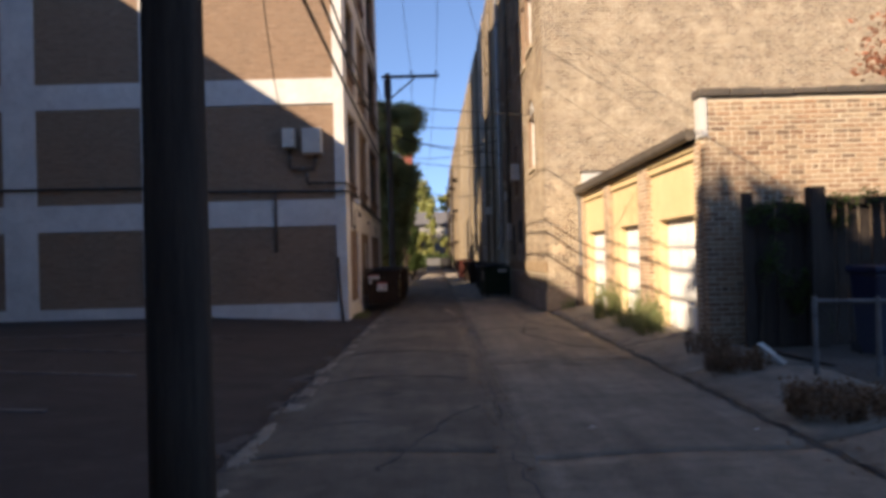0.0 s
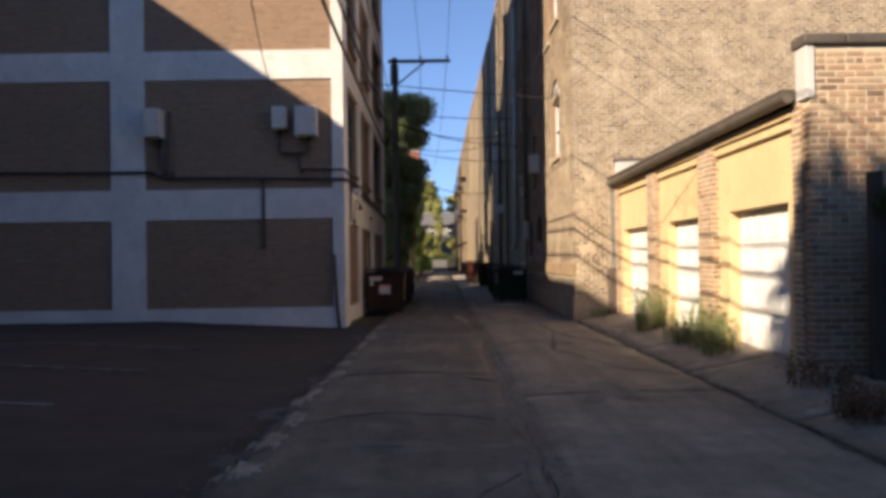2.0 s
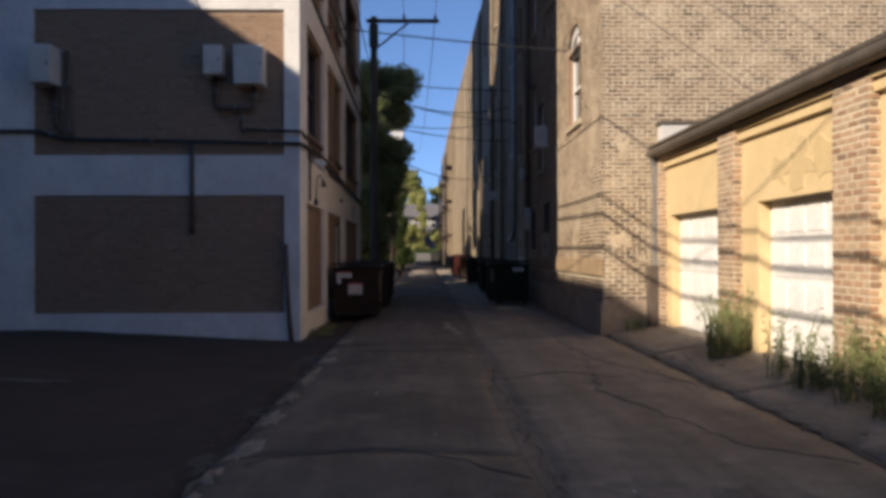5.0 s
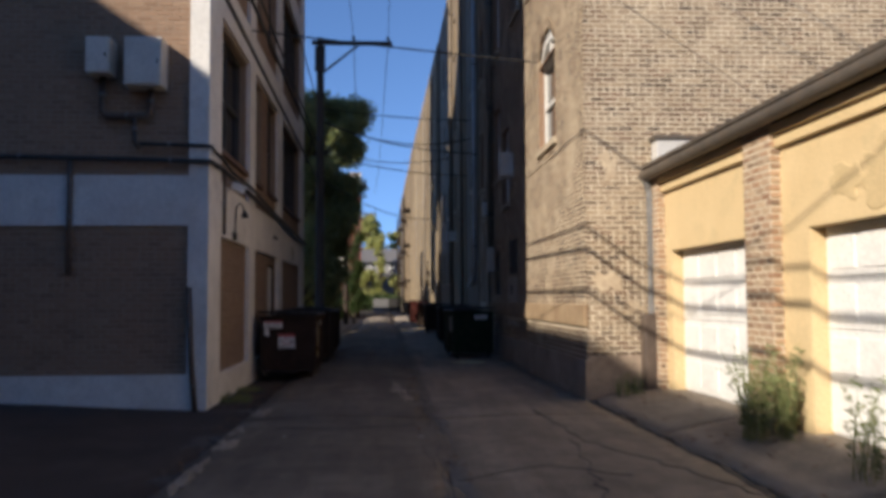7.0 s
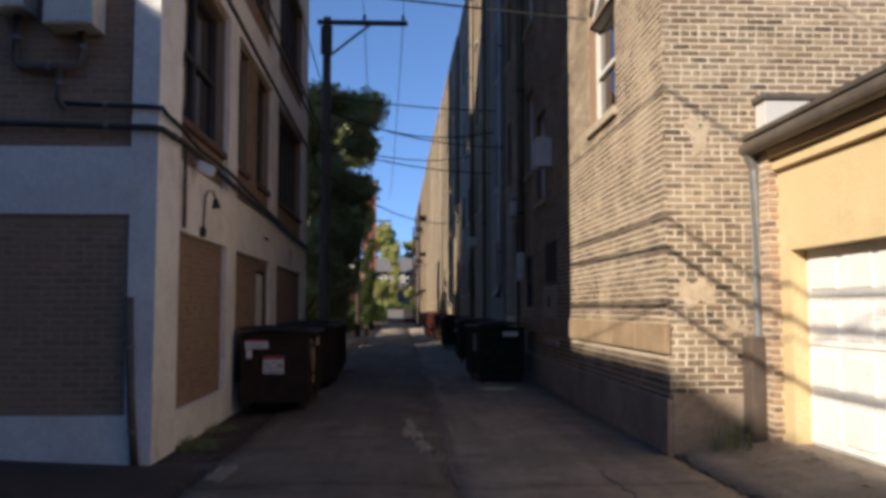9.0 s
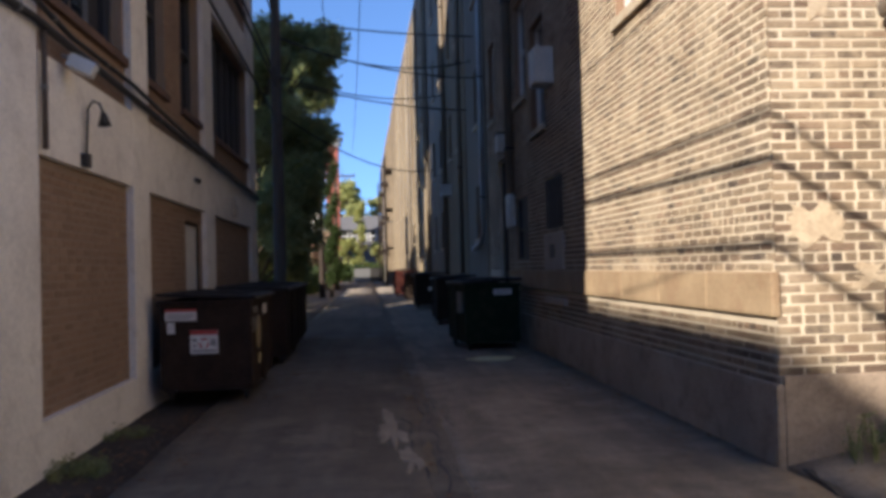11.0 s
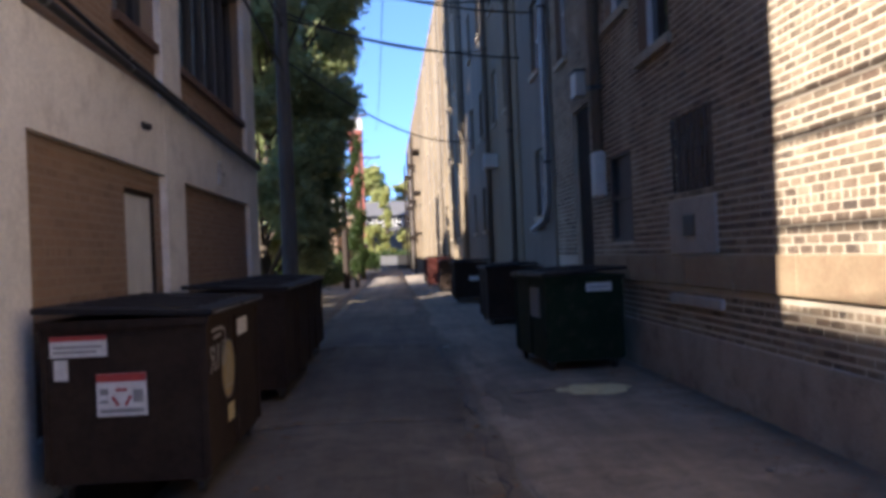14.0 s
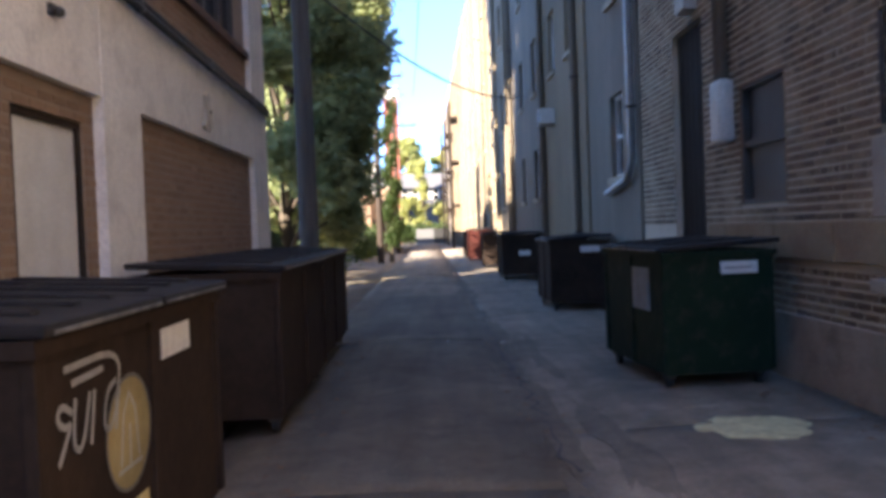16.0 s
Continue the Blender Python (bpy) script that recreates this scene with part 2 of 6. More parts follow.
M_BLUE = plain("blue_plastic", (0.010, 0.016, 0.05), (0.008, 0.013, 0.04), 3, 0.45)
M_STAIN = plain("dried_yellow_spill", (0.72, 0.62, 0.34), (0.50, 0.42, 0.23), 9, 0.9, fine=40, bumpy=0.7, dirt=(0.30, 0.25, 0.16), dirt_amount=0.6)
M_ROOF = plain("tar_roof", (0.06, 0.055, 0.05), (0.045, 0.04, 0.038), 2, 0.9)
M_SHINGLE = plain("grey_shingle", (0.16, 0.15, 0.15), (0.12, 0.115, 0.11), 3, 0.9)
M_SIDING = plain("pale_siding", (0.62, 0.60, 0.56), (0.55, 0.53, 0.50), 1.5, 0.7)
M_FRAME = plain("white_window_frame", (0.72, 0.70, 0.66), (0.62, 0.60, 0.56), 4, 0.5)
M_DARKFRAME = plain("dark_window_frame", (0.045, 0.040, 0.037), (0.06, 0.053, 0.048), 4, 0.5)
M_DARKWOOD = plain("dark_brown_door", (0.026, 0.017, 0.013), (0.017, 0.012, 0.010), 3, 0.7, streak=(4, 4, 0.5))


M_BAND = plain("terracotta_band", (0.36, 0.26, 0.155), (0.265, 0.183, 0.105), 1.4, 0.85, fine=30, dirt=(0.22, 0.12, 0.07), dirt_amount=0.6)
M_SMEAR = plain("patching_mortar", (0.54, 0.44, 0.31), (0.42, 0.325, 0.22), 4.0, 0.92, fine=45, bumpy=0.6, dirt=(0.27, 0.19, 0.125), dirt_amount=0.7)
M_YSTAIN = plain("stained_yellow_paint", (0.60, 0.455, 0.245), (0.55, 0.415, 0.22), 3.0, 0.75, fine=40)
M_CEMENT = plain("pale_cement", (0.47, 0.40, 0.33), (0.37, 0.31, 0.255), 2.5, 0.9, fine=40, dirt=(0.25, 0.19, 0.14), dirt_amount=0.5)
M_SILL = plain("sooty_brick_sill", (0.15, 0.085, 0.06), (0.10, 0.06, 0.045), 3, 0.9, fine=40)
M_FROST = plain("dirty_glass_block", (0.18, 0.148, 0.112), (0.115, 0.094, 0.072), 6, 0.65, fine=20, bumpy=0.3)


def glass_build(nt, p):
    v = coords(nt)
    nt.links.new(ramp(nt, noise_of(nt, v, 1.2), [(0.35, (0.012, 0.014, 0.018)), (0.7, (0.035, 0.037, 0.04))]), p.inputs["Base Color"])
    p.inputs["Roughness"].default_value = 0.03
    p.inputs["Specular IOR Level"].default_value = 0.9
    bump(nt, p, noise_of(nt, v, 1.5, 1), 0.02, 0.01)


M_GLASS = mat("dark_window_glass", glass_build)
for m in (M_POLE, M_DARKWOOD, M_BIN, M_OLDWOOD, M_GREEN, M_FROST, M_LID):
    m.node_tree.nodes["Principled BSDF"].inputs["Specular IOR Level"].default_value = 0.1


# ---- mesh helpers ----
def add_box(bm, x0, x1, y0, y1, z0, z1, bevel=0.0, m=None):
    mx = Matrix.Translation(((x0 + x1) / 2, (y0 + y1) / 2, (z0 + z1) / 2)) @ Matrix.Diagonal((abs(x1 - x0), abs(y1 - y0), abs(z1 - z0), 1))
    vs = bmesh.ops.create_cube(bm, size=1, matrix=(m @ mx) if m else mx)["verts"]
    if bevel:
        es = list({e for v in vs for e in v.link_edges})
        bmesh.ops.bevel(bm, geom=es, offset=bevel, segments=2, affect="EDGES", profile=0.6)
    return vs


def boxes(*args, bevel=0.0, m=None):
    bm = bmesh.new()
    for a in args:
        add_box(bm, *a, bevel=bevel, m=m)
    return bm


def add_cyl(bm, a, b, r1, r2=None, seg=12, caps=True):
    a, b = Vector(a), Vector(b)
    d = b - a
    m = Matrix.Translation((a + b) / 2) @ d.to_track_quat("Z", "Y").to_matrix().to_4x4()
    return bmesh.ops.create_cone(bm, cap_ends=caps, segments=seg, radius1=r1, radius2=r1 if r2 is None else r2, depth=d.length, matrix=m)["verts"]


def rod(*segs, r=0.02, seg=8):
    bm = bmesh.new()
    for a, b in segs:
        add_cyl(bm, a, b, r, r, seg)
    return bm


def tube(points, r, seg=6):
    """A round tube along a chain of points."""
    bm = bmesh.new()
    rings = []
    for i, p in enumerate(points):
        p = Vector(p)
        d = (Vector(points[min(i + 1, len(points) - 1)]) - Vector(points[max(i - 1, 0)])).normalized()
        side = d.cross(Vector((0, 0, 1)))
        side = side.normalized() if side.length > 1e-3 else Vector((1, 0, 0))
        up = side.cross(d)
        rr = r[i] if isinstance(r, (list, tuple)) else r
        rings.append([bm.verts.new(p + rr * (math.cos(k * math.tau / seg) * side + math.sin(k * math.tau / seg) * up)) for k in range(seg)])
    for a, b in zip(rings, rings[1:]):
        for k in range(seg):
            bm.faces.new((a[k], a[(k + 1) % seg], b[(k + 1) % seg], b[k]))
    bm.faces.new(rings[0][::-1]), bm.faces.new(rings[-1])
    return bm


def finish(ob, smooth=False):
    if smooth:
        for p in ob.data.polygons:
            p.use_smooth = smooth != "top" or p.normal.z > 0.6
    return ob


def mesh_of(name, bm, material):
    me = bpy.data.meshes.new(name)
    bmesh.ops.recalc_face_normals(bm, faces=bm.faces)
    bm.to_mesh(me)
    bm.free()
    me.materials.append(material)
    return me


def hang(ob, parent):
    """Makes ob a part of parent, staying where it is; meshes are built in place, so only Empties have a pose to undo."""
    ob.parent = parent
    if parent.type == "EMPTY":
        ob.matrix_parent_inverse = parent.matrix_basis.inverted()


def part(name, bm, material, parent, label="", smooth=False):
    ob = new(name, mesh_of(name, bm, material))
    hang(ob, parent)
    if label:
        ob["label"] = label
    return finish(ob, smooth)


def thing(name, label, category, at=(0, 0, 0), rz=0, group="", kind=""):
    ob = new(name)
    ob.matrix_basis = pose(*at, 0, 0, rz)
    ob.empty_display_size = 0.2
    return tagged(ob, label, category, group, kind)


def solid(name, bm, material, label, category, kind="", group="", smooth=False):
    ob = new(name, mesh_of(name, bm, material))
    tagged(ob, label, category, group, kind)
    return finish(ob, smooth)


def wire(a, b, sag, n=16):
    a, b = Vector(a), Vector(b)
    return [a.lerp(b, i / n) - Vector((0, 0, 4 * sag * (i / n) * (1 - i / n))) for i in range(n + 1)]


# ---- brickwork ----
BOX_F = np.array([[0, 1, 2, 3], [0, 4, 5, 1], [1, 5, 6, 2], [2, 6, 7, 3], [3, 7, 4, 0]])


def brick_rects(width, z0, z1, openings, length=0.205, course=0.0705, joint=0.019, seed=3, headers=6):
    """Front rectangles (u0, u1, z0, z1) of a running bond with a header course now and then, cut round the openings."""
    rng = random.Random(seed)
    out = []
    rows = int((z1 - z0) / course)
    for k in range(rows):
        a, b = z0 + k * course, z0 + (k + 1) * course - joint
        spans = [(0.0, width)]
        for u0, u1, w0, w1 in openings:
            if b > w0 + 0.01 and a < w1 - 0.01:
                nxt = []
                for s0, s1 in spans:
                    if u1 <= s0 or u0 >= s1:
                        nxt.append((s0, s1))
                    else:
                        if u0 > s0: nxt.append((s0, u0))
                        if u1 < s1: nxt.append((u1, s1))
                spans = nxt
        step = length / 2 if headers and k % headers == headers - 1 else length
        off = -(length / 2) * (k % 2) - rng.random() * 0.02
        for s0, s1 in spans:
            u = s0 + off if s0 == 0 else off + math.floor((s0 - off) / step) * step
            while u < s1:
                p, q = max(u, s0), min(u + step - joint, s1)
                if q - p > 0.02:
                    out.append((p, q, a + rng.uniform(-0.002, 0.002), b + rng.uniform(-0.002, 0.002)))
                u += step
    return out


def brick_mesh(name, rects, material, depth, seed):
    rng = np.random.default_rng(seed)
    r = np.array(rects)
    n = len(r)
    r[:, :2] += rng.normal(0, 0.0035, (n, 2))
    proud = depth + np.abs(rng.normal(0, 0.0012, n))
    v = np.zeros((n, 8, 3))
    c = 0.004
    for i, (iu, iz) in enumerate(((0, 2), (1, 2), (1, 3), (0, 3))):
        su, sz = (c if iu == 0 else -c), (c if iz == 2 else -c)
        v[:, i] = np.stack([r[:, iu] + su, -proud, r[:, iz] + sz], 1)
        v[:, i + 4] = np.stack([r[:, iu], np.full(n, 0.004), r[:, iz]], 1)
    f = (BOX_F[None] + 8 * np.arange(n)[:, None, None]).reshape(-1, 4)
    me = bpy.data.meshes.new(name)
    me.from_pydata(v.reshape(-1, 3), [], f.tolist())
    me.materials.append(material)
    me.update()
    return me


def brickwork(wall, m, width, z0, z1, material, piece_mat, openings=(), depth=0.012, near=None, seed=3, count=300, **kw):
    """Lays bricks on a wall face. m: the face's frame, its x along the wall, its -y out of it. near: a stretch (u0, u1, z0, z1) whose bricks are single pieces."""
    rects = brick_rects(width, z0, z1, openings, seed=seed, **kw)
    single = []
    if near:
        single = [q for q in rects if near[0] <= q[0] and q[1] <= near[1] and near[2] <= q[2] and q[3] <= near[3]][:count]
        chosen = set(single)
        rects = [q for q in rects if q not in chosen]
    if rects:
        ob = new("brick_field", brick_mesh("brick_field", rects, material, depth, seed))
        ob.parent, ob["kind"] = wall, "stuff"
        ob.matrix_basis = m
    shared = {}
    for u0, u1, a, b in single:
        key = (round((u1 - u0) / 0.02), 0)
        if key not in shared:
            w, h = key[0] * 0.02 / 2, 0.0297
            shared[key] = brick_mesh("brick", [(-w, w, -h, h)], piece_mat, depth, seed)
        ob = new("brick", shared[key])
        ob.parent = wall
        ob.matrix_basis = m @ Matrix.Translation(((u0 + u1) / 2, 0, (a + b) / 2))


SOUTH = lambda x, y: pose(x, y, 0)                 # face looking to -y, along +x
WEST = lambda x, y: pose(x, y, 0, 0, 0, -90)       # face looking to -x, along -y, starting at its far end
EAST = lambda x, y: pose(x, y, 0, 0, 0, 90)        # face looking to +x, along +y


# ---- ground ----
def gz(x, y):
    """Height of the ground: a shallow dish along the alley, rising to the lot and to the garages."""
    z = 0.0
    if x > 2.8:
        z += 0.20 * min(1.0, (x - 2.8) / 1.05) if y < 22.35 else 0.0
    if x < -1.7:
        z += -0.09 + 0.035 * max(0.0, min(1.0, (-2.6 - x) / 4.0)) * 6
    else:
        z += -0.035 * math.exp(-((x - 0.55) / 0.6) ** 2) - 0.05 * max(0, min(1, (-0.9 - x) / 0.8))
    return z


def sheet(x0, x1, y0, y1, step, rough=0.006, base=-0.3, gap=0.0):
    """A slab of ground that follows gz, uneven on top, with sides down to base."""
    nx, ny = max(1, int((x1 - x0) / step)), max(1, int((y1 - y0) / step))
    bm = bmesh.new()
    grid = []
    for j in range(ny + 1):
        row = []
        for i in range(nx + 1):
            x, y = x0 + (x1 - x0) * i / nx, y0 + (y1 - y0) * j / ny
            wob = rough * noise.noise((x * 1.7, y * 1.7, 3)) + rough * 0.5 * noise.noise((x * 6, y * 6, 1))
            ex = gap * noise.noise((x * 2.3, y * 2.3, 9)) if (i in (0, nx) or j in (0, ny)) else 0
            row.append(bm.verts.new((x + ex, y + ex, gz(min(max(x, x0 + 1e-3), x1 - 1e-3), y) + wob)))
        grid.append(row)
    for j in range(ny):
        for i in range(nx):
            bm.faces.new((grid[j][i], grid[j][i + 1], grid[j + 1][i + 1], grid[j + 1][i]))
    edge = [grid[0][i] for i in range(nx + 1)] + [grid[j][nx] for j in range(1, ny + 1)] + [grid[ny][i] for i in range(nx - 1, -1, -1)] + [grid[j][0] for j in range(ny - 1, 0, -1)]
    low = [bm.verts.new((v.co.x, v.co.y, base)) for v in edge]
    for k in range(len(edge)):
        n = (k + 1) % len(edge)
        bm.faces.new((edge[k], low[k], low[n], edge[n]))
    return bm


solid("ground", boxes((-2500, 2500, -2500, 2500, -0.6, -0.2)), M_EARTH, "bare brown earth round the alley", "ground", "structure")


# the alley: concrete slabs in two lanes, joints between them
alley = solid("road", boxes((-1.72, 2.84, -12, 130, -0.4, -0.10)), M_EARTH, "alley bed of dark tar under concrete slabs", "road", "structure")
rng = random.Random(11)
for x0, x1 in ((-1.7, 0.555), (0.57, 2.82)):
    y = -10.0 + rng.random()
    while y < 128:
        ln = rng.uniform(5.5, 9.0) if y < 70 else 14
        y1 = min(y + ln, 129)
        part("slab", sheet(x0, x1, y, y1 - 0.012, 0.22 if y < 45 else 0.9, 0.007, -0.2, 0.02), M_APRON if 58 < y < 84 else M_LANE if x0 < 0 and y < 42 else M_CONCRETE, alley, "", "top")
        y = y1
lot = solid("parking_lot", sheet(-14.0, -1.74, -12, 22.62, 0.35, 0.014, -0.3), M_ASPHALT, "dark worn asphalt parking lot beside the alley", "parking lot", "structure", smooth="top")
solid("yard_slab", sheet(-7.5, -1.74, 36.1, 78, 0.6, 0.012, -0.3), M_CONCRETE, "worn concrete yard beside the alley", "pavement", "structure", smooth="top")
solid("pavement", sheet(-2.6, -1.74, 22.6, 36.05, 0.3, 0.012, -0.3), M_ASPHALT, "dark asphalt strip along the building's foot", "pavement", "structure", smooth="top")
apron = solid("garage_apron", boxes((2.86, 3.98, -12, 22.33, -0.4, -0.06)), M_EARTH, "garage apron bed", "pavement", "structure")
for y0, y1 in ((-3, 2.5), (2.5, 6.5), (6.5, 10.2), (10.2, 13.4), (13.4, 16.1), (16.1, 19.3), (19.3, 22.33)):
    part("slab", sheet(2.87, 4.1, y0, y1 - 0.02, 0.18, 0.010, -0.2, 0.03), M_APRON if y0 > 10 else M_CONCRETE, apron, "", "top")


# ---- windows and doors ----
def sash(parent, m, w, z0, z1, frame_mat, depth=0.10, bars=1, mid=True, pane=None):
    """A window in an opening: m is the face's frame at the opening's near lower corner (u=0), recessed by depth."""
    win = part("window", boxes((0, w, depth + 0.03, depth + 0.05, z0, z1), m=m), pane or M_GLASS, parent)
    t = 0.055
    fr = [(0, t, depth - 0.03, depth + 0.03, z0, z1), (w - t, w, depth - 0.03, depth + 0.03, z0, z1),
          (t, w - t, depth - 0.03, depth + 0.03, z0, z0 + t), (t, w - t, depth - 0.03, depth + 0.03, z1 - t, z1)]
    part("frame", boxes(*fr, m=m), frame_mat, win)
    if mid:
        part("rail", boxes((t, w - t, depth - 0.02, depth + 0.025, (z0 + z1) / 2 - 0.03, (z0 + z1) / 2 + 0.03), m=m), frame_mat, win)
    for k in range(1, bars):
        u = w * k / bars
        part("mullion", boxes((u - 0.035, u + 0.035, depth - 0.025, depth + 0.027, z0 + t, z1 - t), m=m), frame_mat, win)
    return win


def wall_with_holes(m, width, z0, z1, thick, holes):
    """A wall slab with openings through it, as boxes between the holes (holes in one row must not overlap in u)."""
    us = sorted({0.0, width, *[h[0] for h in holes], *[h[1] for h in holes]})
    zs = sorted({z0, z1, *[h[2] for h in holes], *[h[3] for h in holes]})
    full = {(i, k) for i in range(len(us) - 1) for k in range(len(zs) - 1)
            if not any(h[0] < (us[i] + us[i + 1]) / 2 < h[1] and h[2] < (zs[k] + zs[k + 1]) / 2 < h[3] for h in holes)}
    bm = bmesh.new()
    made = {}

    def vert(i, j, k):
        if (i, j, k) not in made:
            made[i, j, k] = bm.verts.new(m @ Vector((us[i], j * thick, zs[k])))
        return made[i, j, k]
    for i, k in full:
        for j in (0, 1):
            bm.faces.new([vert(i, j, k), vert(i + 1, j, k), vert(i + 1, j, k + 1), vert(i, j, k + 1)])
        for (di, dk), (p, q) in (((-1, 0), ((0, 0), (0, 1))), ((1, 0), ((1, 0), (1, 1))), ((0, -1), ((0, 0), (1, 0))), ((0, 1), ((0, 1), (1, 1)))):
            if (i + di, k + dk) not in full:
                bm.faces.new([vert(i + p[0], 0, k + p[1]), vert(i + q[0], 0, k + q[1]), vert(i + q[0], 1, k + q[1]), vert(i + p[0], 1, k + p[1])])
    return bm


# ---- the white-banded building on the west side ----
LX, LY, LEND, LH, LW = -2.42, 22.5, 36.0, 15.7, -12.4
west = thing("apartment_building", "four-storey brown brick building with white painted bands and pilasters", "building", (LX, LY, 0))
# bands of paint, storey by storey
BANDS = [(-0.35, 0.40), (2.45, 3.15), (5.69, 6.36), (8.95, 9.62), (12.2, 12.87), (15.2, 15.7)]
south_wall = part("wall", boxes((LW, LX - 0.40, LY + 0.053, LY + 0.35, -0.4, LH), (LX - 0.40, LX - 0.09, LY + 0.053, LY + 0.085, -0.4, LH)), M_MORTAR_DARK, west)
# painted bands and pilasters on the south face, proud of the brick
SP = [(-2.69, LX), (-7.80, -7.02), (-11.46, -10.6)]
gaps = [(-7.02, -2.69), (-10.6, -7.80), (LW, -11.46)]
for z0, z1 in BANDS:
    for a, b in gaps:
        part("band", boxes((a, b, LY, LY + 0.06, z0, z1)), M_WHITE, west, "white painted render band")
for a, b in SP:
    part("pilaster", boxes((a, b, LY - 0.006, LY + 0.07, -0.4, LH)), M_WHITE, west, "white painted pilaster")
xs = [(-7.02, -2.69), (-10.6, -7.80), (LW, -11.46)]
for i, (a, b) in enumerate(xs):
    for k, ((_, z0), (z1, _)) in enumerate(zip(BANDS, BANDS[1:])):
        if z0 > 10:
            continue
        brickwork(south_wall, SOUTH(a, LY + 0.05), b - a, z0 + 0.01, z1, M_BROWN, M_BROWN1, near=(0.2, 3.0, 0.5, 1.9) if i == 0 and k == 0 else None, seed=20 + i * 5 + k, depth=0.003)
# east face: pilasters, bands, panels below, windows above
EP = [(22.5, 23.4), (26.0, 26.68), (30.05, 30.82), (35.1, 36.0)]
holes = []
bays = list(zip([p[1] for p in EP], [p[0] for p in EP[1:]]))
WZ = [(3.72, 5.66), (6.95, 8.9), (10.2, 12.15), (13.45, 15.1)]
LIGHTS = [[(23.46, 25.94)], [(26.74, 27.84), (28.76, 29.99)], [(30.88, 35.04)]]     # the windows of each bay
for bay in LIGHTS:
    for a, b in bay:
        for z0, z1 in WZ:
            holes.append((a - LY, b - LY, z0, z1))
DOOR = (28.88, 29.86, -0.1, 2.17)
holes.append((DOOR[0] - LY, DOOR[1] - LY, DOOR[2], DOOR[3]))
east_wall = part("wall", wall_with_holes(EAST(LX - 0.07, LY + 0.09), LEND - LY - 0.1, -0.4, LH, 0.3, [(h[0] - 0.09, h[1] - 0.09, h[2], h[3]) for h in holes]), M_MORTAR_DARK, west)
EB = [(-0.4, 0.33), (2.37, 3.17), (5.72, 6.38), (8.95, 9.62), (12.2, 12.87), (15.2, LH)]
for a, b in EP:
    part("pilaster", boxes((LX - 0.10, LX + 0.006, a, b, -0.4, LH)), M_WHITE_EAST, west, "cream white painted pilaster, lightened for bounced sun")
for a, b in bays:
    for z0, z1 in EB:
        cut = [(a, b)]
        if z0 < 0 and a < DOOR[0] < b:
            cut = [(a, DOOR[0] - 0.05), (DOOR[1] + 0.05, b)]
        for c, d in cut:
            part("band", boxes((LX - 0.10, LX, c, d, z0, z1)), M_WHITE_EAST, west, "cream white painted render band, lightened for bounced sun")
for i, (a, b) in enumerate(bays):
    op = [(h[0] - (a - LY), h[1] - (a - LY), h[2], h[3]) for h in holes]
    for k, ((_, z0), (z1, _)) in enumerate(zip(EB, EB[1:])):
        if k > 3:
            continue
        brickwork(east_wall, EAST(LX - 0.07, a), b - a, z0 + 0.01, z1, M_BROWN, M_BROWN1, openings=op, depth=0.003, near=(0.1, 2.6, 0.4, 2.3) if (i, k) == (0, 0) else ((0.1, 2.0, 1.0, 2.37) if (i, k) == (1, 0) else None), seed=50 + i * 7 + k)
    for z0, z1 in WZ:
        for c, d in LIGHTS[i]:
            sash(west, EAST(LX - 0.07, c), d - c, z0, z1, M_DARKFRAME, 0.14, bars=(2, 1, 6)[i], mid=i < 2)
            part("window_sill", boxes((LX - 0.18, LX - 0.005, c - 0.04, d + 0.04, z0 - 0.09, z0), bevel=0.008), M_SILL, west, "projecting brick sill")
part("back_wall", boxes((LW, LX - 0.4, LEND - 0.3, LEND - 0.004, -0.4, LH)), M_MORTAR_DARK, west)
part("end_wall", boxes((LW, LW + 0.3, LY + 0.36, LEND - 0.31, -0.4, LH)), M_MORTAR_DARK, west)
part("roof", boxes((LW, LX - 0.38, LY + 0.36, LEND - 0.3, LH - 0.7, LH - 0.5)), M_ROOF, west)
part("coping", boxes((LW, LX + 0.05, LY - 0.06, LY + 0.32, LH, LH + 0.12), (LX - 0.32, LX + 0.05, LY + 0.32, LEND + 0.05, LH, LH + 0.12)), M_STONE, west)
# side door in the east face
door = part("door", boxes((LX - 0.16, LX - 0.11, DOOR[0] + 0.05, DOOR[1] - 0.05, 0.0, 2.12), bevel=0.004), M_FRAME, west, "pale painted steel side door")
part("door_frame", boxes((LX - 0.26, LX - 0.085, DOOR[0], DOOR[0] + 0.05, -0.1, 2.17), (LX - 0.26, LX - 0.085, DOOR[1] - 0.05, DOOR[1], -0.1, 2.17), (LX - 0.26, LX - 0.085, DOOR[0] + 0.05, DOOR[1] - 0.05, 2.12, 2.17)), M_OLDWOOD, door)
part("door_handle", boxes((LX - 0.11, LX - 0.06, DOOR[1] - 0.16, DOOR[1] - 0.12, 0.98, 1.10), bevel=0.008), M_GALV, door)
part("door_step", boxes((LX - 0.2, LX + 0.02, DOOR[0] - 0.04, DOOR[1] + 0.04, -0.4, -0.01)), M_CONCRETE, west)


